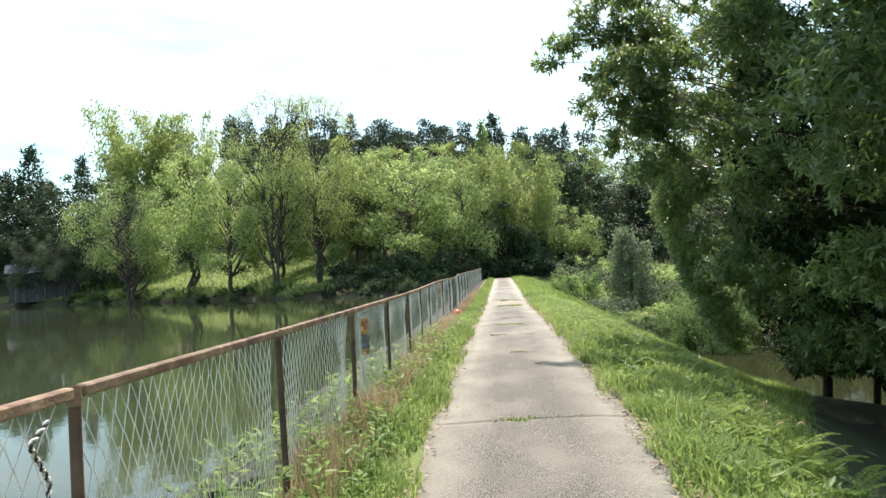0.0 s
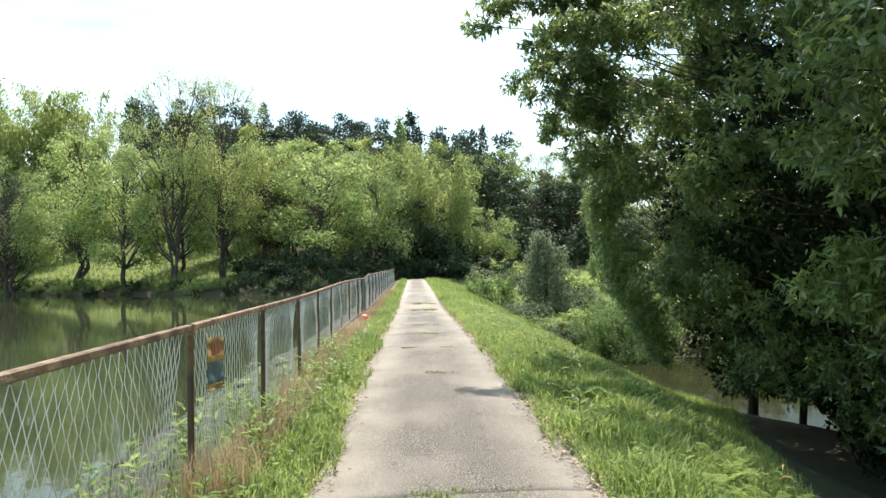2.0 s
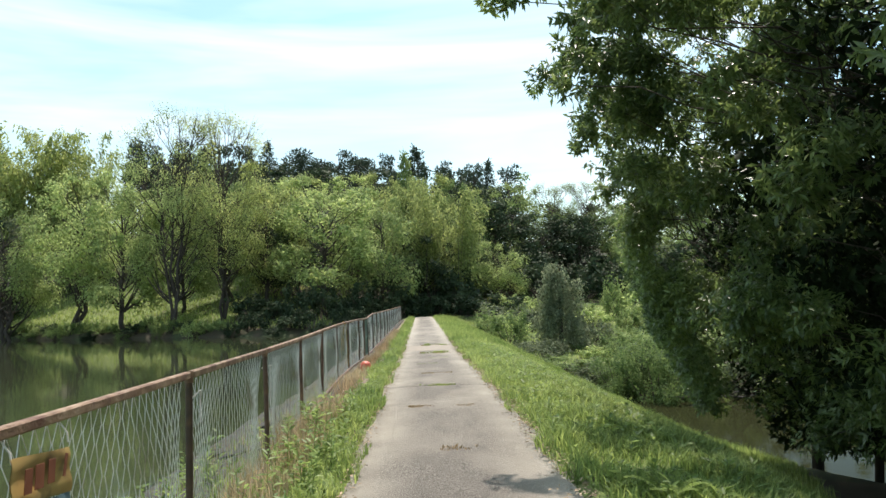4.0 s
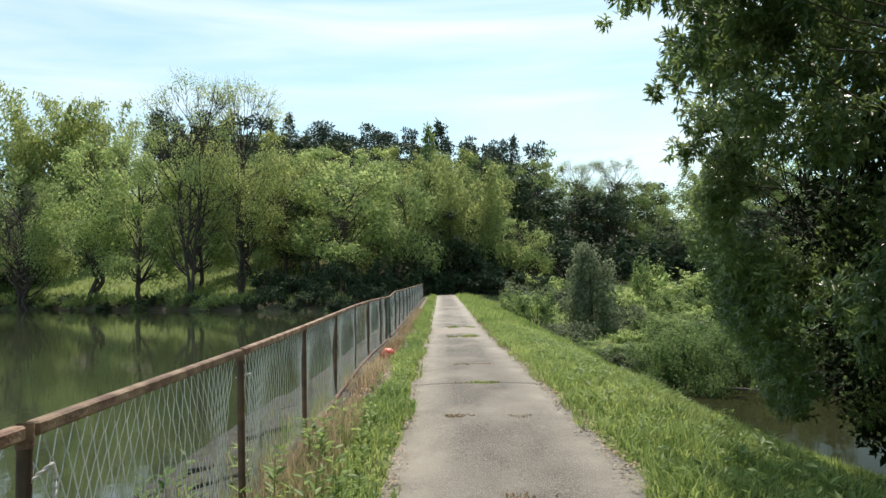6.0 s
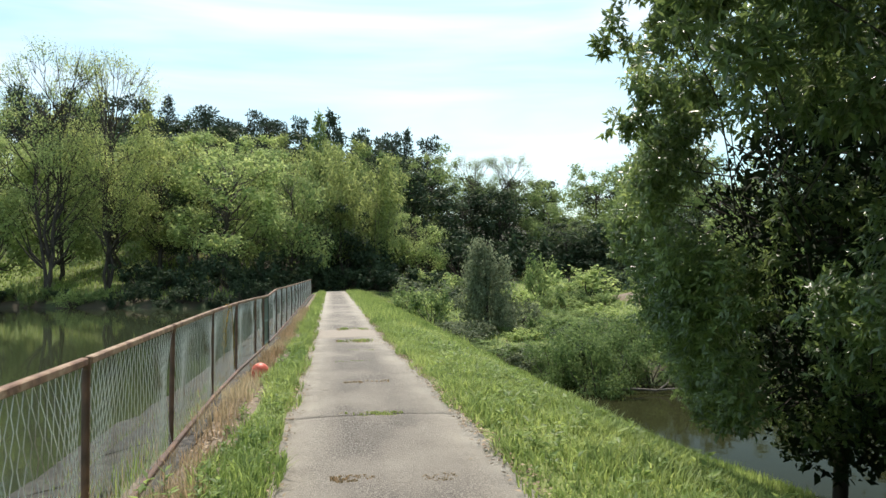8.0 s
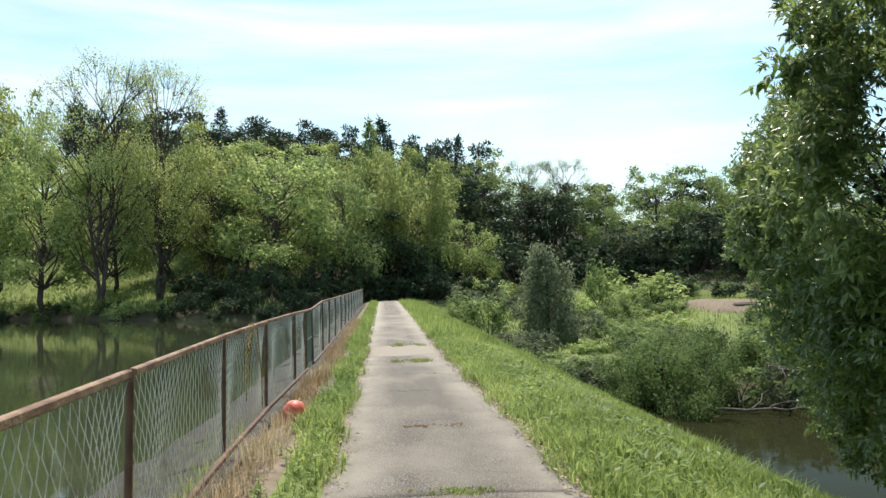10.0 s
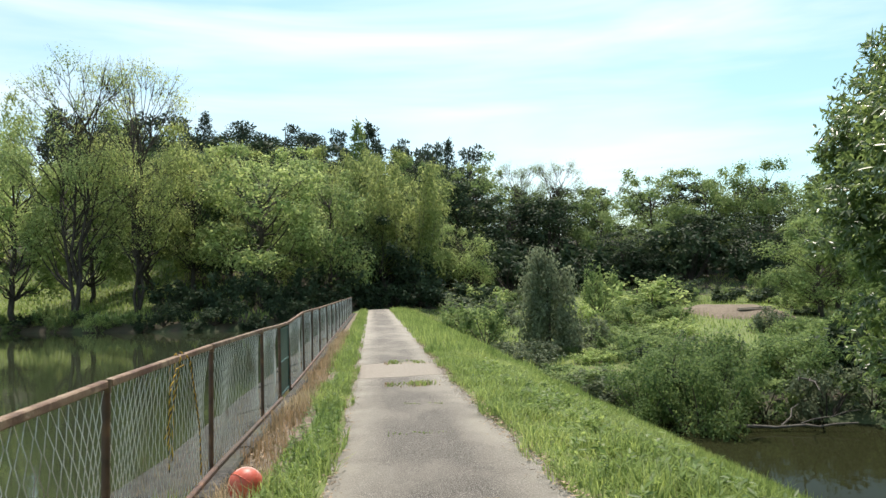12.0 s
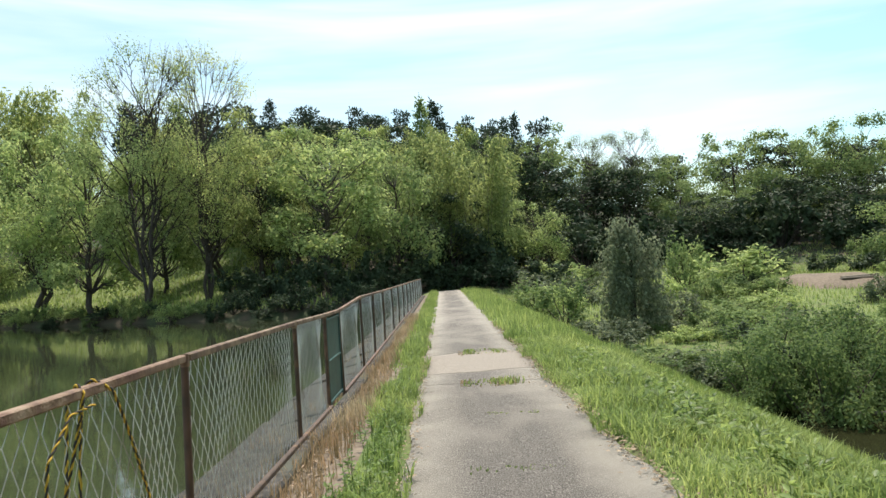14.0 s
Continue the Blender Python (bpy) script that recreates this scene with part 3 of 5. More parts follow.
def chain_mesh(width, height, pitch, wire, seed, sides=3):
    """Interlocked zigzag wires; flat in x, with depth where they hook."""
    r = np.random.default_rng(seed)
    chunks = []
    nz = int(height / (1.5 * pitch))
    zz = np.linspace(0, height, nz + 1)
    k = np.arange(nz + 1)
    for i in range(int(width / pitch)):
        even = (k + i) % 2
        y = i * pitch + even * pitch * 1.02 + 0.006 * np.sin(zz * 5 + i * 0.3)
        sag = 0.05 * np.sin(zz / height * np.pi) * np.sin(i * 0.19 + seed)
        x = np.where(even == 0, 0.0035, -0.0035) + sag
        chunks.append(tube(np.stack([x, np.clip(y, 0, width), zz], 1), np.full(nz + 1, wire), sides))
    v, f = join(chunks)
    return mesh_from("chain_mesh", v, f, WIRE, True)


MESH_NEAR = [chain_mesh(2.4, 1.05, 0.05, 0.0023, s, 6) for s in (1, 2)]
MESH_FAR = chain_mesh(2.4, 1.05, 0.065, 0.0021, 3, 4)
for i, y in enumerate(POSTS):
    r = np.random.default_rng(i)
    x, zt, zb = float(fence_x(y)), rail_z(y), foot_z(y) - 0.3
    lx = float(r.normal(0, 0.012))
    v, f = tube([(x + lx, y, zb), (x, y, zt - 0.02), (x, y, zt + 0.012), (x, y, zt + 0.014)], [0.0225, 0.0225, 0.0225, 0.002], 10)
    post = child("post", mesh_from("post", v, f, POST_PAINT, True), fence)
    v, f = tube([(x, y, zt - 0.05), (x, y, zt + 0.02)], [0.027, 0.027], 10)
    child("clamp", mesh_from("clamp", v, f, RUST, True), post)
    if i + 1 < len(POSTS):
        y1 = POSTS[i + 1]
        x1, z1 = float(fence_x(y1)), rail_z(y1)
        part("rail", bar((x + 0.002, y + 0.03, zt), (x1 + 0.002, y1 - 0.03, z1), 0.046, 0.045), RUST, fence)
        if abs(y - 26.75) > 0.1:
            part("bottom_rail", bar((x + 0.03, y, foot_z(y) + 0.03), (x1 + 0.03, y1, foot_z(y1) + 0.03), 0.05, 0.10), POST_PAINT, fence)
            panel = child("mesh_panel", MESH_FAR if y > 30 else MESH_NEAR[i % 2], fence, "galvanised chain link mesh")
            sy, b0, b1 = (y1 - y) / 2.4, foot_z(y) + 0.02, foot_z(y1) + 0.02
            h = ((zt - b0) + (z1 - b1)) / 2 - 0.035
            panel.matrix_basis = Matrix(((1, (x1 - x) / 2.4, 0, x - 0.03), (0, sy, 0, y), (0, (b1 - b0) / 2.4, h / 1.05, b0), (0, 0, 0, 1)))
# green gate leaf
gate = thing("gate_panel", "small teal green painted metal gate leaf in the fence", "gate")
xg, zg0 = float(fence_x(27.3)) + 0.0, foot_z(27.3)
part("sheet_metal", bar((xg, 26.84, zg0 + 0.61), (xg, 27.88, zg0 + 0.61), 0.006, 1.08), GATE_GREEN, gate)
for yy in (26.82, 27.88):
    part("stile", bar((xg + 0.001, yy, zg0 + 0.06), (xg + 0.001, yy + 0.001, zg0 + 1.2), 0.035, 0.035), GATE_GREEN, gate)
for zz in (0.1, 0.62, 1.15):
    part("crossbar", bar((xg + 0.004, 26.82, zg0 + zz), (xg + 0.004, 27.88, zg0 + zz), 0.03, 0.03), GATE_GREEN, gate)

# concrete curb below the fence, in cast lengths
curb = tagged(new("curb"), "weathered concrete curb under the fence", "curb", kind="structure")
yy = 13.0
while yy < 68:
    z0, z1 = float(road_z(yy)) - 0.05, float(road_z(yy + 2)) - 0.05
    part("curb_stone", bar((float(fence_x(yy)) + 0.10, yy + 0.008, z0), (float(fence_x(yy + 2)) + 0.10, yy + 1.992, z1), 0.16, 0.22), CONCRETE_OLD, curb)
    yy += 2.0

# slabs of the lake bank
bank = tagged(new("bank_revetment"), "weedy concrete slabs on the lake side of the dam", "revetment", kind="structure")
bm = bmesh.new()
bmesh.ops.create_cube(bm, size=1)
bmesh.ops.transform(bm, matrix=Matrix.Diagonal((0.69, 1.95, 0.12, 1)), verts=bm.verts)
bmesh.ops.bevel(bm, geom=bm.edges[:], offset=0.015, segments=1, affect="EDGES")
me = bpy.data.meshes.new("bank_slab")
bm.to_mesh(me)
bm.free()
me.materials.append(BANK_SLAB)
for k in range(34):
    for c in range(3):
        y = -1 + k * 2.0
        s = child("bank_slab", me, bank)
        x = -2.35 - c * 0.74
        s.matrix_basis = pose(x - 0.12 * float(smooth01(9, 23, y)), y, float(np.interp(x, DAM_X, DAM_Z)) + float(road_z(y)) + 0.02 + rng.uniform(-0.03, 0.03), rng.uniform(-1.5, 1.5), -13 + rng.uniform(-3, 3), 0)

# ---------------------------------------------------------------- things at the fence
sign = thing("hanging_sign", "faded yellow and blue sheet sign tied to the fence mesh", "sign")


def cloth(y0, y1, z0, z1, x, mat, name, parent, label=""):
    n, k = 8, 8
    ys, zs = np.linspace(0, 1, n), np.linspace(0, 1, k)
    Y, Z = np.meshgrid(ys, zs)
    X = x + 0.008 * np.sin(Y * 7 + Z * 3) + 0.006 * np.sin(Z * 9)
    front = np.stack([X, y0 + (y1 - y0) * Y, z0 + (z1 - z0) * Z - 0.04 * Y], -1).reshape(-1, 3)
    back = front - [0.004, 0, 0]
    i = (np.arange(k - 1)[:, None] * n + np.arange(n - 1)[None]).reshape(-1)
    q = np.stack([i, i + 1, i + n + 1, i + n], -1)
    v, f = join([(front, q), (back, q[:, ::-1])])
    return child(name, mesh_from(name, v, f, mat), parent, label)


cloth(7.39, 7.81, 0.90, 1.08, -1.525, SIGN_YELLOW, "top_panel", sign, "faded orange-yellow panel")
cloth(7.39, 7.81, 0.74, 0.90, -1.525, SIGN_BLUE, "blue_panel", sign, "faded blue panel")
cloth(7.39, 7.81, 0.69, 0.74, -1.525, SIGN_YELLOW, "lower_panel", sign, "faded yellow strip")
for y, w in ((7.45, 0.05), (7.52, 0.06), (7.61, 0.05), (7.73, 0.02)):
    part("letter_bar", bar((-1.506, y, 0.985), (-1.506, y + w, 0.98), 0.003, 0.09), SIGN_RED, sign, "faded red lettering")
for y in (7.40, 7.80):
    v, f = tube([(-1.525, y, 1.06), (-1.53, y, 1.10), (-1.56, y - 0.01, 1.15)], [0.004] * 3, 5)
    child("tie", mesh_from("tie", v, f, ROPE_WHITE), sign)

# float ball in the dry grass
ball = thing("float_ball", "faded orange plastic fishing float lying in dry grass", "float", m=pose(-1.36, 20.9, float(land_z(-1.36, 20.9)) + 0.115, 150, 40, 0) @ Matrix.Diagonal((0.9, 0.9, 0.9, 1)))
bm = bmesh.new()
bmesh.ops.create_uvsphere(bm, u_segments=28, v_segments=18, radius=0.15)
part("shell", bm, BALL_ORANGE, ball, smooth=True)
bm = bmesh.new()
bmesh.ops.create_cone(bm, cap_ends=True, segments=16, radius1=0.03, radius2=0.024, depth=0.03)
bmesh.ops.translate(bm, vec=(0, 0, 0.155), verts=bm.verts)
part("eyelet", bm, BALL_ORANGE, ball, smooth=False)
ang = np.linspace(0, 2 * np.pi, 33)
v, f = tube(np.stack([0.151 * np.cos(ang), 0.151 * np.sin(ang), 0 * ang], 1), np.full(33, 0.004), 5)
child("seam", mesh_from("seam", v, f, BALL_ORANGE), ball)


def rope(name, points, r, mats, label, twist=0.12):
    """Two strands laid round each other along a path."""
    pts = np.asarray(points, float)
    t = np.linspace(0, 1, len(pts))
    s = np.linspace(0, 1, 90)
    p = np.stack([np.interp(s, t, pts[:, k]) for k in range(3)], 1)
    for _ in range(3):
        p[1:-1] = (p[:-2] + p[1:-1] * 2 + p[2:]) / 4
    tan = unit(np.gradient(p, axis=0))
    a = unit(np.cross(tan, [[0.3, 0.9, 0.2]]))
    b = np.cross(tan, a)
    run = np.concatenate([[0], np.cumsum(np.linalg.norm(np.diff(p, axis=0), axis=1))])
    top = thing(name, label, "rope")
    for k, mat in enumerate(mats):
        ph = run / twist * 2 * np.pi + k * 2 * np.pi / len(mats)
        v, f = tube(p + (np.cos(ph)[:, None] * a + np.sin(ph)[:, None] * b) * r * 0.55, np.full(90, r * 0.72), 5)
        child("strand", mesh_from("strand", v, f, mat, True), top)
    return top


xr = float(fence_x(20.9))
zr = rail_z(20.9)
YB = (ROPE_YELLOW, ROPE_BLACK)
rope("rope", [(xr - 0.05, 20.62, 0.55), (xr + 0.02, 20.66, 0.9), (xr + 0.04, 20.72, zr), (xr, 20.74, zr + 0.04), (xr - 0.05, 20.75, zr - 0.05), (xr - 0.04, 20.7, 0.7), (xr - 0.03, 20.66, 0.3)], 0.007, YB, "yellow and black twisted rope slung over the rail", 0.07)
rope("rope", [(xr - 0.05, 20.80, 0.35), (xr - 0.04, 20.82, 0.9), (xr - 0.03, 20.84, zr), (xr, 20.86, zr + 0.04), (xr + 0.045, 20.95, zr - 0.02), (xr + 0.035, 21.1, 0.9), (xr + 0.03, 21.32, 0.5), (xr + 0.03, 21.36, 0.1)], 0.007, YB, "yellow and black twisted rope slung over the rail", 0.07)
rope("rope", [(xr + 0.035, 20.4, 0.55), (xr + 0.035, 20.45, 0.92), (xr + 0.035, 20.62, 1.06), (xr + 0.04, 20.8, 1.07)], 0.006, YB, "yellow and black twisted rope knotted to the mesh", 0.07)
rope("rope", [(-1.52, 2.16, 0.35), (-1.50, 2.12, 0.7), (-1.52, 2.2, 0.95), (-1.5, 2.08, 1.1), (-1.52, 2.2, 1.15)], 0.008, (ROPE_WHITE, ROPE_BLACK), "frayed white and dark rope tangled in the mesh", 0.05)
rope("wire_tie", [(-1.56, 9.40, 1.0), (-1.50, 9.45, 1.06), (-1.52, 9.50, 1.0), (-1.51, 9.47, 0.85)], 0.006, (ROPE_WHITE, ROPE_WHITE), "white cord tied round a fence post", 0.05)
rope("wire_tie", [(-1.64, 11.80, 0.98), (-1.56, 11.85, 1.0), (-1.58, 11.9, 0.95), (-1.575, 11.87, 0.6)], 0.006, (ROPE_WHITE, ROPE_WHITE), "white cord tied round a fence post", 0.05)


# ---------------------------------------------------------------- trees
def limb(p, q, r0, r1, wob, r, n=6, sides=6):
    t = np.linspace(0, 1, n)[:, None]
    pts = np.asarray(p)[None] * (1 - t) + np.asarray(q)[None] * t
    pts[1:-1] += r.normal(0, wob, (n - 2, 3))
    return tube(pts, r0 + (r1 - r0) * t[:, 0], sides)


def scatter(r, centres, radii, count, squash=0.8, shell=0.55):
    """Points near the surface of ellipsoid clumps, with outward directions."""
    w = radii ** 2 / (radii ** 2).sum()
    idx = r.choice(len(centres), count, p=w)
    d = unit(r.normal(size=(count, 3)))
    rad = radii[idx] * (shell + (1 - shell) * r.random(count)) * (1 + 0.18 * r.normal(size=count))
    return centres[idx] + d * rad[:, None] * [1, 1, squash], d


def tree_proto(name, seed, height, spread, leaves, leaf, mat, trunk_r, bare, label, clumps=26, airy=0.0, droop=0.0, bark=BARK, forks=1, lean=0.0, top_sparse=0.0, fill=34, puff=1.0, twigs=3):
    """A broadleaf tree: tapered trunk, limbs to each clump, and a crown of many small leaf sprays."""
    r = np.random.default_rng(seed)
    top = thing(name, label, "tree")
    hh = r.uniform(bare, 0.95, clumps)
    ang = r.uniform(0, 2 * np.pi, clumps)
    prof = np.sqrt(np.clip(1 - ((hh - (bare + 0.36)) / 0.66) ** 2, 0.05, 1))
    rad = spread / 2 * prof * np.sqrt(r.uniform(0.12, 1, clumps))
    c = np.stack([rad * np.cos(ang) + lean * hh * height, rad * np.sin(ang), hh * height], 1)
    cr = puff * spread * r.uniform(0.12, 0.21, clumps) * (1 - 0.35 * (hh > 0.75))
    wood = []
    for k in range(forks):
        dx = (k - (forks - 1) / 2) * spread * 0.16
        wood.append(limb((dx * 0.15, 0, -0.5), (dx + lean * height * 0.7, r.normal(0, 0.3), height * 0.72), trunk_r / math.sqrt(forks), trunk_r * 0.22, trunk_r * 0.7, r, 9, 8))
    trunk = mesh_from("trunk", *join(wood), bark, True)
    wood = []
    for p, q in zip(c, cr):
        t = np.clip(p[2] / height - r.uniform(0.14, 0.3), 0.12, 0.68) / 0.72
        k = r.integers(forks)
        dx = (k - (forks - 1) / 2) * spread * 0.16
        s = np.array([dx * (0.15 + 0.85 * t) + lean * height * 0.7 * t, 0, height * 0.72 * t])
        wood.append(limb(s, p, trunk_r * 0.32 * (1 - 0.5 * t), 0.02, q * 0.12, r, 5, 5))
        for _ in range(twigs):
            wood.append(limb(p - (p - s) * 0.25, p + unit(r.normal(size=3) + [0, 0, 0.5]) * q * 1.1, 0.022, 0.006, q * 0.06, r, 3, 3))
    limbs = mesh_from("limbs", *join(wood), bark, True)
    keep = np.ones(leaves, bool)
    pos, d = scatter(r, c, cr, leaves, 0.75, 0.35 if airy else 0.5)
    if top_sparse:
        keep = r.random(leaves) > top_sparse * smooth01(0.55, 0.95, pos[:, 2] / height)
    pos[:, 2] -= droop * r.random(leaves) * cr.mean()
    nm = unit(d + r.normal(size=(leaves, 3)) * 0.35 + [0, 0, 0.6])
    ax = r.normal(size=(leaves, 3)) + [0, 0, -0.5 - droop]
    ax = unit(ax - (ax * nm).sum(1, keepdims=True) * nm * 0.9)
    ln = leaf * r.uniform(0.6, 1.4, leaves)
    v, f = leaf_blades(pos[keep], ax[keep], nm[keep], ln[keep], ln[keep] * 0.62, 0.15)
    if fill:                                      # shaded heart of each clump
        m = fill * clumps
        ci = np.repeat(np.arange(clumps), fill)
        hd = unit(r.normal(size=(m, 3)))
        hp = c[ci] + hd * (cr[ci] * 0.62 * r.random(m) ** 0.5)[:, None] * [1, 1, 0.7] - [0, 0, 0.1]
        hl = np.minimum(cr[ci] * r.uniform(0.28, 0.45, m), 0.55)
        hn = unit(hd + r.normal(size=(m, 3)) * 0.5)
        ha = r.normal(size=(m, 3))
        ha = ha - (ha * hn).sum(1, keepdims=True) * hn
        v, f = join([(v, f), leaf_blades(hp, ha, hn, hl, hl * 0.6, 0.1)])
    child("trunk", trunk, top)
    child("branchwork", limbs, top)
    child("crown", mesh_from("crown", v, f, mat), top)
    return top


def conifer_proto(seed, height, spread, label):
    """A pine: layered whorls of limbs with tufted ends and an uneven top."""
    r = np.random.default_rng(seed)
    top = thing("conifer", label, "tree")
    child("trunk", mesh_from("trunk", *limb((0, 0, -0.5), (0, 0, height), 0.22, 0.03, 0.03, r, 8, 7), BARK, True), top)
    P, A = [], []
    for z in np.arange(height * 0.2, height * 0.985, 0.42):
        w = spread / 2 * (1 - (z / height) ** 2.2) ** 0.8 * (0.55 + 0.6 * r.random()) + 0.25
        for a in r.uniform(0, 6.28, 7):
            m = 10
            t = (0.25 + 0.75 * r.random(m)) * w
            p = np.stack([np.cos(a) * t, np.sin(a) * t, z + 0.12 * t], 1)
            P.append(p + r.normal(0, 0.3, p.shape))
            A.append(np.tile([np.cos(a) * 0.6, np.sin(a) * 0.6, 0.6], (m, 1)) + r.normal(0, 0.6, (m, 3)))
    P, A = np.concatenate(P), np.concatenate(A)
    ln = 0.5 * r.uniform(0.6, 1.3, len(P))
    v, f = leaf_blades(P, A, r.normal(0, 0.5, P.shape) + [0, 0, 1], ln, ln * 0.45)
    child("crown", mesh_from("crown", v, f, NEEDLE), top)
    return top


def pine_proto(seed, height, spread, label):
    """A ridge pine: bare stem below, rounded crown of tufted clumps above."""
    r = np.random.default_rng(seed)
    top = thing("conifer", label, "tree")
    child("trunk", mesh_from("trunk", *limb((0, 0, -0.5), (0.2, 0, height * 0.9), 0.24, 0.06, 0.08, r, 8, 7), BARK, True), top)
    n = 16
    h = r.uniform(0.35, 0.93, n)
    a = r.uniform(0, 6.28, n)
    w = spread / 2 * np.sqrt(np.clip(1.05 - ((h - 0.5) / 0.5) ** 2, 0.05, 1)) * r.uniform(0.3, 0.85, n)
    c = np.stack([np.cos(a) * w, np.sin(a) * w, h * height], 1)
    cr = spread * r.uniform(0.12, 0.22, n)
    pos, d = scatter(r, c, cr, 1700, 0.7, 0.4)
    ln = 0.45 * r.uniform(0.6, 1.3, len(pos))
    v, f = leaf_blades(pos, d + r.normal(0, 0.6, d.shape) + [0, 0, 0.5], d + r.normal(0, 0.5, d.shape), ln, ln * 0.45)
    wood = [limb((0.1, 0, z * height * 0.82), p, 0.06, 0.02, 0.08, r, 4, 4) for z, p in zip(h, c)]
    child("branchwork", mesh_from("limbs", *join(wood), BARK, True), top)
    child("crown", mesh_from("crown", v, f, NEEDLE), top)
    return top


def bamboo_proto(seed, height, spread, label):
    """A clump of culms with arching feathery tops."""
    r = np.random.default_rng(seed)
    top = thing("bamboo", label, "bamboo")
    P, A, wood = [], [], []
    for k in range(30):
        a, q = r.uniform(0, 6.28), spread * 0.28 * math.sqrt(r.random())
        h = height * r.uniform(0.65, 1.0)
        b = np.array([q * math.cos(a), q * math.sin(a), -0.3])
        o = np.array([math.cos(a), math.sin(a), 0]) * spread * 0.24 * r.uniform(0.4, 1.1)
        t = np.linspace(0, 1, 12)[:, None]
        pts = b + t * [0, 0, h] + o * t ** 3 - [0, 0, 1] * (t ** 6) * h * 0.08
        wood.append(tube(pts, 0.05 - 0.042 * t[:, 0], 5))
        m = 480
        s = 0.3 + 0.7 * r.random(m)
        base = b + s[:, None] * [0, 0, h] + o * (s ** 3)[:, None] - np.outer((s ** 6) * h * 0.08, [0, 0, 1])
        w = 0.5 + 1.0 * (1 - s)
        P.append(base + r.normal(size=(m, 3)) * w[:, None] * [0.75, 0.75, 0.45])
        A.append(r.normal(size=(m, 3)) * 0.5 + [0, 0, -0.7] + unit(o[None]) * 0.4)
    P, A = np.concatenate(P), np.concatenate(A)
    ln = 0.46 * r.uniform(0.6, 1.3, len(P))
    v, f = leaf_blades(P, A, r.normal(0, 0.6, P.shape) + [0, 0, 0.6], ln, ln * 0.34)
    tagged(child("culm_stand", mesh_from("culm_stand", *join(wood), BARK_PALE, True), top), kind="stuff")
    child("crown", mesh_from("crown", v, f, LEAF_YELLOW), top)
    return top


def shrub_proto(seed, height, spread, leaves, leaf, mat, label, droop=0.2):
    r = np.random.default_rng(seed)
    top = thing("shrub", label, "shrub")
    n = 20
    a, q = r.uniform(0, 6.28, n), spread * 0.42 * np.sqrt(r.random(n))
    c = np.stack([q * np.cos(a), q * np.sin(a), height * (0.12 + 0.75 * r.random(n) ** 1.3 * (1 - 0.9 * q / spread))], 1)
    cr = spread * r.uniform(0.09, 0.17, n)
    wood = [limb((0, 0, -0.2), p, 0.06, 0.012, 0.06, r, 4, 4) for p in c]
    pos, d = scatter(r, c, cr, leaves, 0.9, 0.5)
    pos[:, 2] = np.maximum(pos[:, 2], -0.1)
    for _ in range(26):                           # shoots standing clear of the mass
        k = r.integers(n)
        m = 34
        sl = slice(_ * m, _ * m + m)
        t = r.random(m)
        tip = unit(r.normal(size=3) * [0.6, 0.6, 0.2] + [0, 0, 0.9]) * cr[k] * r.uniform(1.2, 2.3)
        pos[sl] = c[k] + tip * t[:, None] + r.normal(0, 0.09, (m, 3))
    ln = leaf * r.uniform(0.6, 1.4, leaves)
    nm = unit(d + r.normal(size=d.shape) * 0.4 + [0, 0, 0.7])
    ax = r.normal(size=d.shape) + [0, 0, -droop]
    ax = unit(ax - (ax * nm).sum(1, keepdims=True) * nm * 0.8)
    v, f = leaf_blades(pos, ax, nm, ln, ln * 0.55, 0.15)
    child("woody_base", mesh_from("woody_base", *join(wood), BARK, True), top)
    child("foliage", mesh_from("foliage", v, f, mat), top)
    return top


def plant(proto, first, x, y, z, sx, sz, rot, mat=None, label="", group=""):
    """Sets the prototype itself the first time, a copy after that."""
    m = pose(x, y, z, 0, 0, rot) @ Matrix.Diagonal((sx, sx, sz, 1))
    if first not in plant.used:
        plant.used.add(first)
        proto.matrix_basis = m
        ob = proto
    else:
        ob = copy_thing(proto, m)
        ob.scale = (sx, sx, sz)
    if mat is not None:
        for c in ob.children:
            if c.name.split(".")[0] in ("crown", "foliage"):
                c.material_slots[0].link = "OBJECT"
                c.material_slots[0].material = mat
    if label:
        ob["label"] = label
    if group:
        ob["group"] = group
    return ob


plant.used = set()
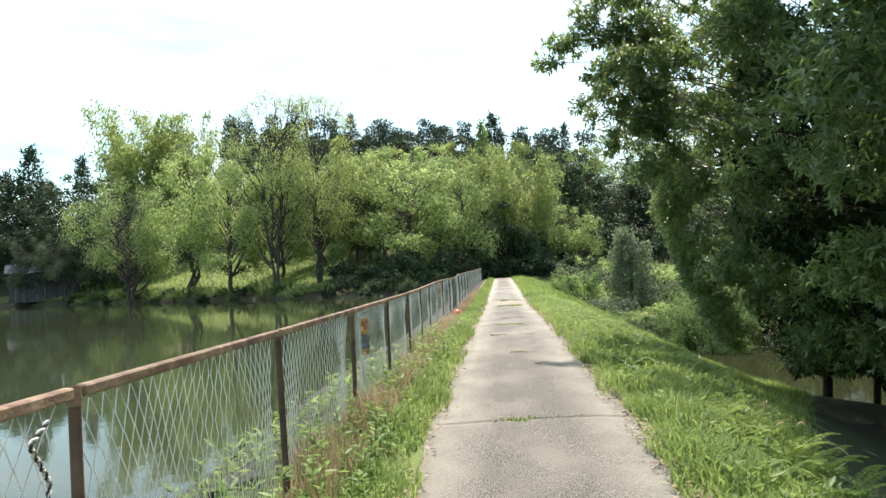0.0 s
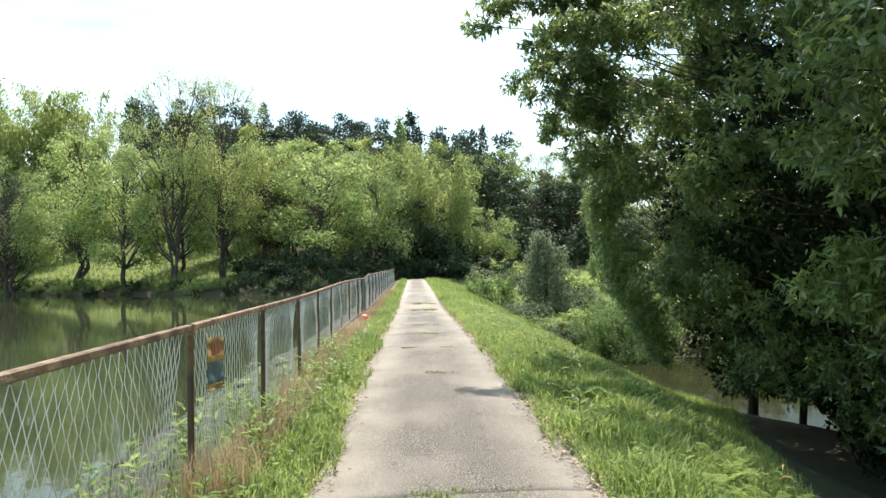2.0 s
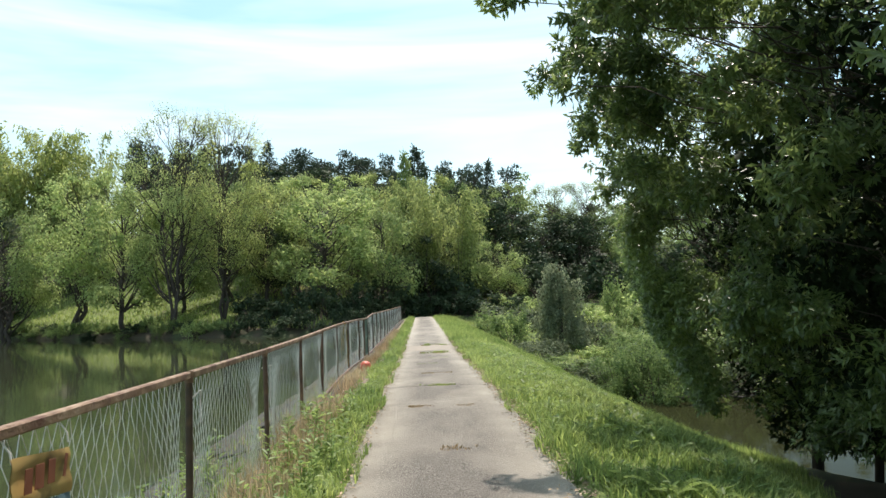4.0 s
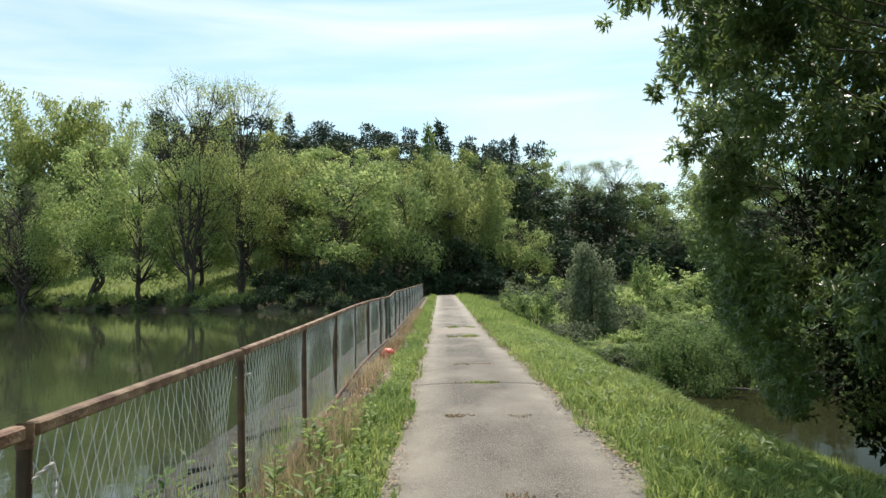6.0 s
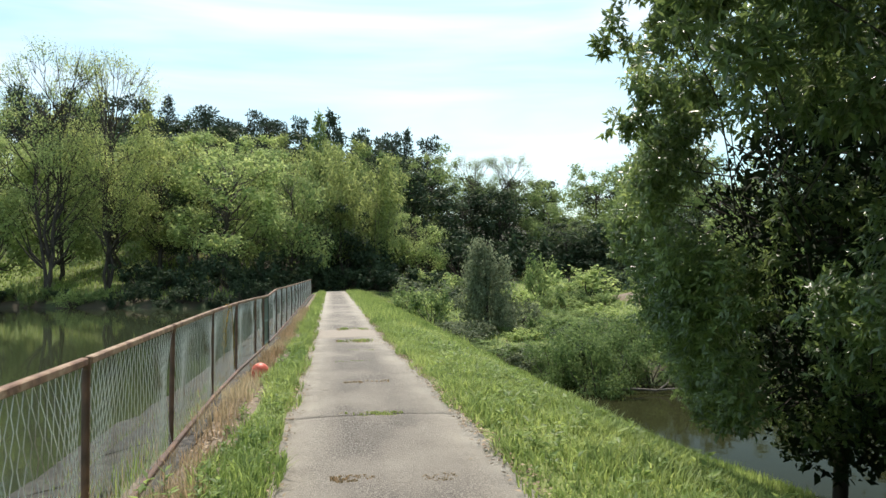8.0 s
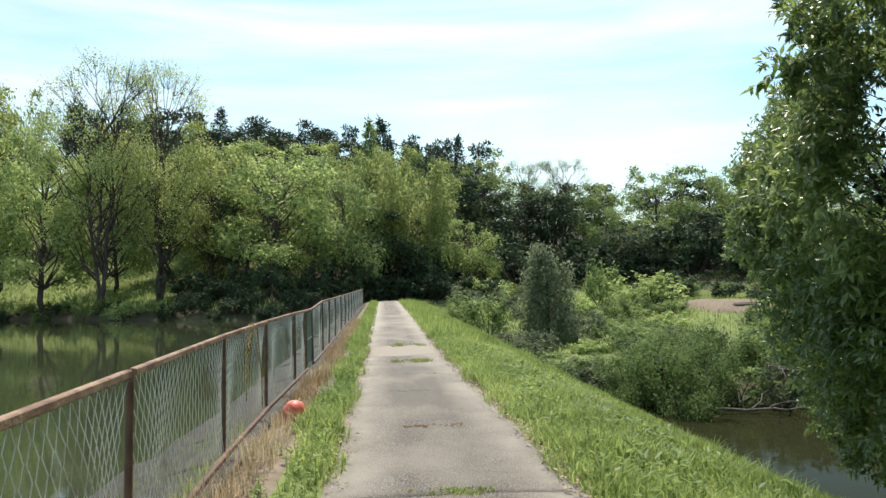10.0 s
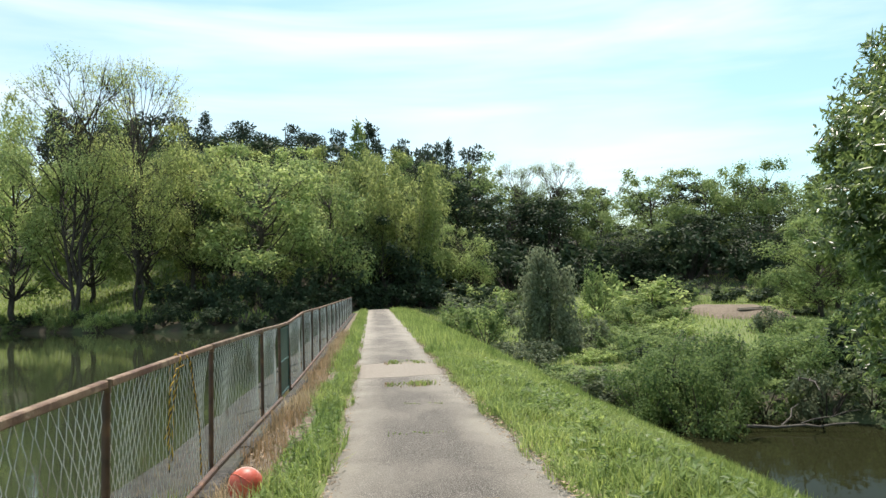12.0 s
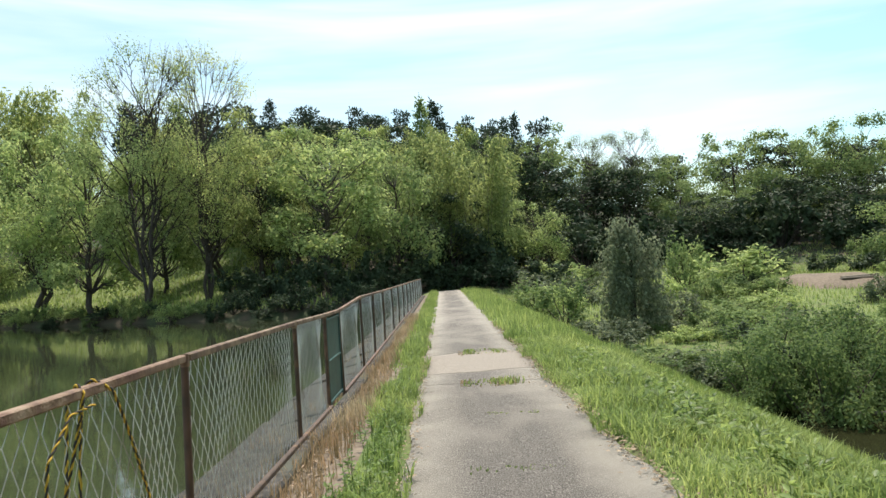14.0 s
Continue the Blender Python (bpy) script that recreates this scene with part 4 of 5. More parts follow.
TREES = {
    "a": (tree_proto("tree", 1, 14, 11, 7800, 0.28, LEAF_MID, 0.28, 0.2, "leafy broadleaf tree at the wood's edge", 34, puff=1.2), 14, 11),
    "b": (tree_proto("tree", 2, 13, 12, 12000, 0.21, LEAF_BRIGHT, 0.36, 0.34, "light green broadleaf tree on the lake bank", 34, 1, lean=0.2, forks=2, fill=6, puff=0.85, twigs=4), 13, 12),
    "c": (tree_proto("tree", 3, 16, 10, 9500, 0.25, LEAF_BRIGHT, 0.3, 0.17, "full spring green tree with hanging sprays", 44, 0, 0.4), 16, 10),
    "t": (tree_proto("tree", 4, 22, 11, 17000, 0.18, LEAF_BRIGHT, 0.32, 0.24, "tall thin-crowned tree with bare upper twigs", 70, 1, forks=3, top_sparse=0.35, fill=0, twigs=6), 22, 11),
    "d": (tree_proto("tree", 5, 17, 10, 5200, 0.34, LEAF_DARK, 0.3, 0.16, "dark evergreen broadleaf tree in the wood", 36, puff=1.25), 17, 10),
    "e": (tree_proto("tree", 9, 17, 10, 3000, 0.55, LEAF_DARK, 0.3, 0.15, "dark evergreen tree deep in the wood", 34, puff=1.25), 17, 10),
    "s": (tree_proto("tree", 6, 15, 10, 5000, 0.30, LEAF_MID, 0.28, 0.4, "open-crowned tree with sky between its limbs", 20, 1, fill=10, twigs=6), 15, 10),
    "k": (conifer_proto(7, 15, 6, "dark pointed conifer on the ridge"), 15, 6),
    "p": (pine_proto(17, 15, 6, "dark round-topped pine on the ridge"), 15, 6),
    "q": (pine_proto(18, 15, 6, "dark uneven pine on the ridge"), 15, 6),
    "i": (bamboo_proto(8, 16, 11, "feathery yellow-green bamboo clump"), 16, 11),
}


def tree(kind, x, y, top, width, mat=None, label="", group=""):
    proto, h0, w0 = TREES[kind]
    z = float(land_z(x, y)) - 0.1
    return plant(proto, "tree" + kind, x, y, z, width / w0, (top - z) / h0 / 0.97, (x * 37 + y * 61) % 360, mat, label, group)


LB, WE, RI, RW = "trees on the far lake bank", "trees at the wood's edge", "conifers on the ridge", "trees beyond the pond"
tree("b", -45.5, 84, 14.5, 12, group=LB)
tree("b", -50.5, 90, 13.0, 11, LEAF_GREY, group=LB)
tree("b", -38.0, 83, 17.5, 13.5, group=LB)
tree("c", -31.5, 80, 16.5, 9.5, group=LB)
tree("c", -27.5, 86, 14.0, 8.5, LEAF_MID, group=LB)
tree("b", -22.5, 88, 14.0, 10, LEAF_MID, group=LB)
tree("t", -25.3, 77, 22.0, 10, group=LB)
tree("t", -20.8, 79, 22.0, 9.5, LEAF_YELLOW, group=LB)
tree("c", -17.2, 84, 18.2, 8.5, LEAF_YELLOW, group=LB)
tree("c", -10.0, 79, 15.3, 11, group=WE)
tree("a", -4.2, 83, 13.8, 9, group=WE)
tree("d", -13.8, 86, 13, 9, group=WE)
tree("i", 3.0, 89, 16.6, 11)
tree("i", -1.0, 98, 19.0, 9)
tree("i", -57.0, 108, 31.5, 16)
tree("i", -51.5, 110, 31.0, 14)
tree("c", -55.5, 110, 27.0, 13, LEAF_YELLOW, group=WE)
tree("k", -77.5, 110, 23.8, 8, group=RI)
tree("k", -68.5, 110, 21.8, 5.5, group=RI)
tree("k", -84.0, 113, 20.5, 6, group=RI)
tree("k", -1.5, 96.5, 20.2, 4.5, LEAF_MID, "slender pale green conifer", "")
tree("d", 0.8, 86, 9.5, 7, group=WE)
tree("d", 5.5, 101, 12.0, 8, group=WE)
tree("d", 4.0, 104, 14.0, 10, group=WE)
tree("a", 10.6, 98, 9.0, 7.2, LEAF_BRIGHT, "small round-crowned green tree", WE)
for x, y, t, w, k, mt in ((-18, 104, 20, 10, "c", LEAF_YELLOW), (-11, 100, 19.5, 9, "c", LEAF_BRIGHT), (-25, 100, 19, 10, "a", LEAF_MID), (-32, 108, 20, 11, "a", LEAF_MID), (-41, 110, 20, 11, "a", LEAF_BRIGHT),
                          (-5, 106, 20.5, 9, "c", LEAF_YELLOW), (1, 110, 21, 9, "c", LEAF_YELLOW), (7, 112, 20, 9, "a", LEAF_MID), (-14, 112, 22, 11, "e", None), (-28, 115, 23, 11, "e", None),
                          (-47, 108, 19, 10, "a", LEAF_MID), (-57, 96, 12, 10, "d", None), (-66, 99, 13, 11, "d", None), (-76, 104, 15, 12, "d", None), (-86, 108, 16, 12, "d", None),
                          (-62, 104, 19, 12, "d", None), (-70, 107, 19, 12, "d", None), (-80, 112, 20, 13, "e", None), (-92, 116, 20, 14, "e", None), (-20, 93, 17, 9, "c", LEAF_MID), (-28, 112, 20, 9, "c", LEAF_BRIGHT), (-36, 114, 21, 10, "a", LEAF_MID),
                          (-8, 92, 16.5, 9, "d", LEAF_MID), (-14, 96, 18, 9, "a", LEAF_BRIGHT), (-38, 118, 24, 12, "e", None), (-20, 124, 25, 12, "e", None), (-6, 122, 23, 11, "e", None), (6, 124, 22, 11, "e", None), (-2, 116, 21, 10, "a", LEAF_MID),
                          (-60, 92, 9, 7, "b", LEAF_GREY), (-68, 95, 8.5, 7, "b", LEAF_GREY)):
    tree(k, x, y, t, w, mt, group=WE)
for i in range(36):
    x = -56 + i * 2.1 + 0.9 * math.sin(i * 5.1)
    zt = 31.3 - 0.10 * (x + 30) + 0.5 * math.sin(i * 1.7) + 0.45 * math.sin(i * 4.1)
    tree("ppqpqqk"[i % 7], x, 146 + 6 * math.sin(i * 2.3), zt + 1.9 + 0.6 * math.sin(i * 7.7), 7.0 + 1.8 * math.sin(i * 3.3), group=RI)
for i in range(15):
    x = -57 + i * 5.4 + 1.2 * math.sin(i * 3.7)
    tree("e", x, 151 + 3 * math.sin(i * 1.9), 30.2 - 0.10 * (x + 30) + 0.5 * math.sin(i * 2.9), 9.0, NEEDLE, "dark tree crown closing the ridge line", "trees on the ridge")
for x, y, t, w, k, mt in ((16, 122, 21.8, 11, "d", LEAF_MID), (22.6, 120, 20.4, 9, "t", LEAF_MID), (28, 118, 20.3, 8, "t", LEAF_MID), (12, 114, 17, 9, "e", None), (33, 113, 13.5, 9, "a", None), (25, 112, 14, 9, "e", None), (19, 112, 14, 10, "e", None),
                          (38, 125, 18.4, 10, "s", None), (44, 121, 19.2, 11, "d", LEAF_MID), (52, 119, 19.5, 12, "a", LEAF_MID), (60, 116, 19.3, 12, "a", LEAF_MID), (69, 112, 19.5, 13, "a", LEAF_MID), (78, 110, 20, 13, "e", None),
                          (34, 128, 17, 11, "e", None), (50, 130, 18, 13, "e", None), (60, 128, 18, 13, "e", None), (70, 124, 18, 13, "e", None), (21, 128, 18, 11, "e", None), (28, 126, 17, 10, "e", None), (11, 124, 20, 10, "e", None),
                          (33, 105, 9, 9, "d", None), (74, 104, 12, 11, "d", None), (40, 112, 10, 9, "a", LEAF_MID), (47, 110, 11, 10, "e", None), (55, 108, 11, 10, "d", None), (64, 104, 11, 10, "d", None), (90, 108, 19, 13, "d", None)):
    tree(k, x, y, t, w, mt, group=RW)
# unseen trees added to block the bright sky from the pond's reflection
for x, y in ((24, 6), (27, 16), (25, 27), (31, 35), (36, 44), (22, -4), (33, 10), (34, 24), (40, 32), (43, 42), (46, 53), (22, 20)):
    tree("e", x, y, 10.5, 11, group="woods on the far side of the pond")
tree("c", 39.0, 73, 7.0, 8.5, LEAF_MID, group=RW)
tree("b", 44.0, 78, 8.0, 9, LEAF_MID, group=RW)
tree("a", 47, 80, 8.5, 10, LEAF_MID, group=RW)

# shrubs
SHRUBS = {
    "m": (shrub_proto(21, 3.0, 4.5, 1600, 0.24, LEAF_MID, "dense green shrub on the rough ground"), 3.0, 4.5),
    "b": (shrub_proto(22, 2.6, 4.0, 1600, 0.24, LEAF_BRIGHT, "light green bramble thicket on rough ground"), 2.6, 4.0),
    "g": (shrub_proto(23, 2.4, 4.2, 1600, 0.22, LEAF_GREY, "grey-green creeper covered bush", 0.6), 2.4, 4.2),
    "f": (shrub_proto(25, 4.0, 5.0, 6000, 0.14, LEAF_FINE, "fine-leaved green bush hanging over the pond"), 4.0, 5.0),
    "d": (shrub_proto(24, 4.0, 5.0, 1400, 0.40, LEAF_DARK, "dark evergreen undergrowth with shade in its colour"), 4.0, 5.0),
}


def shrub(kind, x, y, h, w, mat=None, label="", group="", z=None):
    proto, h0, w0 = SHRUBS[kind]
    z = float(land_z(x, y)) - 0.1 if z is None else z
    return plant(proto, "shrub" + kind, x, y, z, w / w0, h / h0, (x * 53 + y * 29) % 360, mat, label, group)


r = np.random.default_rng(5)
# dark understorey along the wood's foot, part of its shade held by the colour
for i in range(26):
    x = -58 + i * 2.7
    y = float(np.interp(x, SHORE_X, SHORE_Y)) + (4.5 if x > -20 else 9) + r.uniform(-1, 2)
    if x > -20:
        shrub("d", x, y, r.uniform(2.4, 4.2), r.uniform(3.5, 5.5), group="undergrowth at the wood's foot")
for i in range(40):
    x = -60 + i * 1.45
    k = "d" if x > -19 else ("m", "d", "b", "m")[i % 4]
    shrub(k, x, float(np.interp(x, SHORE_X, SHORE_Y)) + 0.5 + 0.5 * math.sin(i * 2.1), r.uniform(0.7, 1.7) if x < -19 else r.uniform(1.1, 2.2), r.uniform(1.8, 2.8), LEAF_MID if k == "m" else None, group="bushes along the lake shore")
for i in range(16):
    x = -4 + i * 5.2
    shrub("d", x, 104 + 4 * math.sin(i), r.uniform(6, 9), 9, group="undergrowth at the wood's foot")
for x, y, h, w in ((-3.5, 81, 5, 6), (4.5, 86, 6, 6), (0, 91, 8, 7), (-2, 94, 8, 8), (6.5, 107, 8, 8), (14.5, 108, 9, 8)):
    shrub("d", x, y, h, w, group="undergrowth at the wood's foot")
# rough ground beyond the pond
BL = "bushes on the rough ground"
for i in range(95):
    y = 45 + 50 * r.random()
    x = 6.5 + (y - 40) * 0.05 + (12 + (y - 42) * 0.62) * r.random()
    if 27 < x < 37 and 68 < y < 84:
        continue
    if abs(x - (y - 15) * 0.5) < 2.6 and 46 < y < 80:
        continue
    k = r.choice(["m", "m", "g", "m", "d", "b"])
    shrub(str(k), x, y, r.uniform(0.7, 1.0) if x < 14 and y < 60 else r.uniform(0.9, 2.2), r.uniform(2.2, 4.4), group=BL)
for x, y, h, w, k in ((11.8, 40.3, 4.5, 4.2, "f"), (10.3, 42.2, 3.2, 3.6, "f"), (13.6, 42.6, 3.8, 3.8, "f"), (12.4, 45.0, 3.2, 5.0, "f"), (16.0, 46, 3.2, 4.5, "f"), (9.6, 46, 1.3, 5, "g"), (18.5, 44.5, 3.0, 5.0, "f"), (22.5, 46, 3.2, 6, "d"), (26, 47, 3.4, 6, "m"), (7.2, 51, 1.2, 4, "g"), (8.6, 55, 1.6, 4.5, "g"),
                      (13.2, 60, 2.4, 4.2, "g"), (21.3, 80, 5.0, 4.5, "m"), (24.5, 76, 3.4, 8, "b"), (7.4, 63, 3.2, 4.5, "m"), (6.6, 70, 2.6, 5, "m"), (8.5, 76, 2.8, 6, "g"), (10, 84, 2.6, 7, "b"), (30, 52, 3.5, 6, "d"), (34, 55, 3.5, 6, "m")):
    shrub(k, x, y, h, w, group=BL)

for i in range(17):
    x = 11.5 + i * 1.9
    y = 42.0 + 3.0 * math.sin(x * 0.21) - 2.5 * float(smooth01(16, 40, x)) + 0.8 + 0.6 * math.sin(i * 1.9)
    shrub(("m", "d", "m", "g")[i % 4], x, y, r.uniform(1.4, 2.6), r.uniform(2.6, 4.0), group="bushes on the pond shore")
for i in range(14):
    x = 14 + i * 2.3
    shrub(("m", "g", "m")[i % 3], x, 47.5 + 2.5 * math.sin(i * 2.7), r.uniform(1.2, 2.4), r.uniform(3.0, 4.6), group=BL)
for i in range(15):
    shrub(("d", "m", "d")[i % 3], 33 + i * 3.0, 90 + 4 * math.sin(i * 1.7), r.uniform(2.2, 4.0), r.uniform(4, 6), group=BL)
# ivy-smothered dead tree
ivy = thing("ivy_covered_tree", "dead tree smothered in hanging grey-green creepers", "tree", m=pose(10.6, 58.5, float(land_z(10.6, 58.5)) - 0.1))
r = np.random.default_rng(31)
hh = 3.9 - (float(land_z(10.6, 58.5)) - 0.1)
c, cr = [], []
for t in np.linspace(0.05, 0.97, 18):
    w = 2.9 - 2.3 * t + 0.35 * math.sin(t * 19)
    for _ in range(4):
        a = r.uniform(0, 6.28)
        c.append((math.cos(a) * w * 0.6 - 0.35 * t, math.sin(a) * w * 0.6, t * hh))
        cr.append(0.55 + 0.4 * (1 - t))
for t in np.linspace(0.3, 0.78, 7):
    for _ in range(2):
        c.append((1.35 + r.normal(0, 0.25), r.normal(0, 0.4), t * hh))
        cr.append(0.6)
for dx, t0 in ((-0.55, 1.0), (-0.2, 0.96), (0.15, 0.9), (1.2, 0.8), (1.6, 0.74)):
    for q in range(4):
        c.append((dx + r.normal(0, 0.06), r.normal(0, 0.15), (t0 + 0.018 * q) * hh))
        cr.append(0.22 - 0.035 * q)
for _ in range(26):
    t, a = r.uniform(0.1, 1.02), r.uniform(0, 6.28)
    w = 2.9 - 2.0 * t
    c.append((math.cos(a) * w * 0.75 - 0.35 * t, math.sin(a) * w * 0.75, t * hh))
    cr.append(0.3)
c, cr = np.array(c), np.array(cr)
pos, d = scatter(r, c, cr, 11000, 1.1, 0.35)
hang = np.sin(np.arctan2(pos[:, 1], pos[:, 0] - 0.3) * 11 + 2 * np.sin(pos[:, 2])) * 0.5 + 0.5
pos[:, 2] = np.maximum(pos[:, 2] - (0.4 + 0.9 * hang) * r.random(11000) ** 1.5, 0)
pos[:, :2] *= (0.74 + 0.42 * hang)[:, None]
ln = 0.2 * r.uniform(0.5, 1.4, 11000)
v, f = leaf_blades(pos, d * 0.3 + r.normal(size=d.shape) * 0.4 + [0, 0, -0.9], d + r.normal(size=d.shape) * 0.4, ln, ln * 0.6)
child("foliage", mesh_from("foliage", v, f, LEAF_VINE), ivy)
child("trunk", mesh_from("trunk", *limb((0, 0, -0.3), (0.2, 0, hh * 0.95), 0.22, 0.05, 0.05, r, 8, 7), BARK, True), ivy)

# bare dirt bank
n = 24
u, w = np.meshgrid(np.linspace(-1, 1, n), np.linspace(-1, 1, n))
dx, dy = 33 + u * 4.5, 77 + w * 5
hz = 0.8 * np.clip(1 - u ** 4, 0, 1) * np.clip(1 - w ** 2, 0, 1) ** 0.6 + bumps(dx, dy, 0.8, 0.12)
v = np.stack([dx, dy, land_z(dx, dy) + hz - 0.15], -1).reshape(-1, 3)
i = (np.arange(n - 1)[:, None] * n + np.arange(n - 1)[None]).reshape(-1)
tagged(new("dirt_mound", mesh_from("dirt_mound", v, np.stack([i, i + 1, i + n + 1, i + n], -1), DIRT, True)), "bare brown earth bank among bushes", "earth bank", kind="structure")

pile = thing("board_pile", "few bleached boards lying on the bare earth bank", "boards")
for k, (bx, by, lift) in enumerate(((33.6, 74.4, 0.0), (33.9, 74.8, 0.08))):
    bz = float(land_z(bx, by)) + 0.62 + lift
    part("board", bar((bx - 1.6, by, bz), (bx + 1.6, by + 0.25, bz + 0.05), 0.34, 0.10), CONCRETE_PALE, pile)

# ---------------------------------------------------------------- the large evergreen trees over the slope
r = np.random.default_rng(77)


def side_edge(y, z):
    """Outline of the foliage on the side towards the pond."""
    return 4.02 + 0.43 * (np.minimum(y, 20) - 19) + 0.27 * np.maximum(y - 20, 0) + 0.6 * (1 - smooth01(0.9, 2.9, z)) + 0.55 * np.maximum(1.0 - z, 0) + 0.5 * np.maximum(z - 2.6, 0) * smooth01(19.5, 21.5, y)


def skirt_z(x, y):
    """Lowest reach of the hanging foliage: high over the open slope, down to the ground elsewhere."""
    opening = smooth01(8.2, 9.6, y) * (1 - smooth01(5.9, 6.6, x - 0.45 * (y - 10.9)))
    return -3.6 + (4.65 - 0.165 * y) * opening


def face_x(y, z):
    """How far towards the track the foliage reaches."""
    base = np.interp(z, [-3, -1, 0.5, 2, 3.5, 5, 8, 12], [6.4, 5.5, 4.6, 3.9, 3.4, 3.1, 3.2, 4.8])
    edge = side_edge(y, z)
    return np.maximum(np.where(y > 16.0, edge, -9), base + (0.6 + 0.1 * (1 - smooth01(1.0, 3.5, z))) * smooth01(14, 21, y) - 0.1 * (1 - smooth01(7, 11, y)) + (0.25 + 0.75 * smooth01(0.3, 2.5, z)) * (0.45 * np.sin(y * 1.1 + z * 0.7) + 0.65 * np.sin(z * 3.6 - y * 0.9 + 1.5 * np.sin(y * 0.8))) + 0.35 * (1 - smooth01(0, 2, z)) + 1.3 * smooth01(3.6, 4.6, z) * smooth01(13.0, 16, y))


def bough(p, q, droop, r, n=14, r0=0.40, r1=0.13):
    """Clumps along a branch that reaches from p to q and hangs at its tip."""
    p, q = np.array(p, float), np.array(q, float)
    res = []
    for t in np.linspace(0, 1, n):
        c = p + (q - p) * t + [0, 0, 0.5 * np.sin(t * np.pi * 0.6) - droop * t ** 3] + r.normal(0, 0.13, 3)
        res.append((*c, (r0 + (r1 - r0) * t) * r.uniform(0.7, 1.2)))
    return res


def near_tree(x, y, height, y0, y1, n, label, seed, extra=(), low=1.25, heart=60, heart_top=7.0, trunk=0.24):
    r = np.random.default_rng(seed)
    zb = float(land_z(x, y)) - 0.3
    top = thing("evergreen_tree", label, "tree", "evergreen trees over the slope")
    # foliage hangs in pads with dark hollows between them
    pads = n // 7
    py = r.uniform(y0, y1, pads)
    pz = -2.8 + (height + 2.8) * r.random(pads) ** low
    px = face_x(py, pz) + 0.6 + np.where(r.random(pads) < 0.7, r.uniform(0, 1.3, pads), r.uniform(1.6, 7.0, pads))
    size = r.uniform(0.7, 1.25, pads)
    k = np.repeat(np.arange(pads), 9)
    n = len(k)
    off = unit(r.normal(size=(n, 3))) * (r.random(n) ** 0.5)[:, None]
    c = np.stack([px[k], py[k], pz[k]], 1) + off * size[k][:, None] * [1.0, 1.15, 0.5]
    c[:, 2] -= 0.35 * (off[:, 0] ** 2 + off[:, 1] ** 2) * size[k]
    cr = r.uniform(0.26, 0.55, n)
    free = (c[:, 2] - cr * 0.7 > land_z(c[:, 0], c[:, 1]) + 0.25) & (c[:, 2] - cr > skirt_z(c[:, 0], c[:, 1])) & (c[:, 0] - cr * 0.8 > face_x(c[:, 1], c[:, 2]) - 0.15)
    c, cr = c[free], cr[free]
    n = len(c)
    if len(extra):
        e = np.array(extra, float)
        e = e[(e[:, 2] - e[:, 3] * 0.7 > land_z(e[:, 0], e[:, 1]) + 0.75) & (e[:, 2] - e[:, 3] > skirt_z(e[:, 0], e[:, 1]))]
        c, cr = np.concatenate([c, e[:, :3]]), np.concatenate([cr, e[:, 3]])
    wood = [limb((x, y, zb), (x + 0.3, y + 0.3, height * 0.75), trunk, 0.07, 0.05, r, 9, 9)]
    child("trunk", mesh_from("trunk", *join(wood), BARK, True), top)
    wood = []
    for k, p in enumerate(c):
        if (k % 5 and k < n) or (k > n + 8 and k % 9):
            continue
        s = np.array([x + 0.2, y + 0.2, np.clip(p[2] - r.uniform(1.5, 4.0), zb + 2.2, height * 0.7)])
        s = s + (p - s) * 0.15
        wood.append(limb(s, p, 0.024, 0.006, 0.22, r, 8, 4))
    child("branchwork", mesh_from("limbs", *join(wood), BARK, True), top)
    # rosettes of drooping leaves
    ros = 31
    m = len(c) * ros
    idx = np.repeat(np.arange(len(c)), ros)
    idx = idx[r.random(m) < np.clip((cr[idx] / 0.40) ** 1.6, 0.14, 1)]
    m = len(idx)
    d = unit(r.normal(size=(m, 3)))
    tips = c[idx] + d * (cr[idx] * (0.55 + 0.5 * r.random(m)))[:, None] * [1, 1, 0.85]
    k = 8
    a = r.uniform(0, 2 * np.pi, (m, k))
    out = unit(d * [1, 1, 0.3] + [0, 0, 0.15])
    s1 = unit(np.cross(out, r.normal(size=(m, 3))))
    s2 = np.cross(out, s1)
    ax = out[:, None] * 0.55 + np.cos(a)[..., None] * s1[:, None] + np.sin(a)[..., None] * s2[:, None]
    ax = ax + np.array([0, 0, -0.55]) + r.normal(0, 0.15, ax.shape)
    pos = np.repeat(tips[:, None], k, 1) + r.normal(0, 0.02, ax.shape) - out[:, None] * r.uniform(0, 0.12, (m, k))[..., None]
    ax, pos = ax.reshape(-1, 3), pos.reshape(-1, 3)
    ln = 0.135 * r.uniform(0.6, 1.25, len(pos))
    nm = np.repeat(out, k, 0) + [0, 0, 0.8] + r.normal(0, 0.3, ax.shape)
    v, f = leaf_blades(pos, ax, nm, ln, ln * 0.33, 0.3)
    child("crown", mesh_from("crown", v, f, LEAF_NEAR), top)
    # inner leaves, near black: the crown's shade is put into their colour
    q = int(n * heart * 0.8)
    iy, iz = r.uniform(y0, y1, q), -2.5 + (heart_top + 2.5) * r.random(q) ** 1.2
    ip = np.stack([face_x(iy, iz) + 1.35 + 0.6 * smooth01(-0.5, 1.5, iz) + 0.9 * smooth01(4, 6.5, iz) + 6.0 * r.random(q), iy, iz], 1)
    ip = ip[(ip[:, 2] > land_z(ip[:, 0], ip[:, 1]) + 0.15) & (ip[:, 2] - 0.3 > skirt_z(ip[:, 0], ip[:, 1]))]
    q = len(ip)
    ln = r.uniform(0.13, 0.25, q)
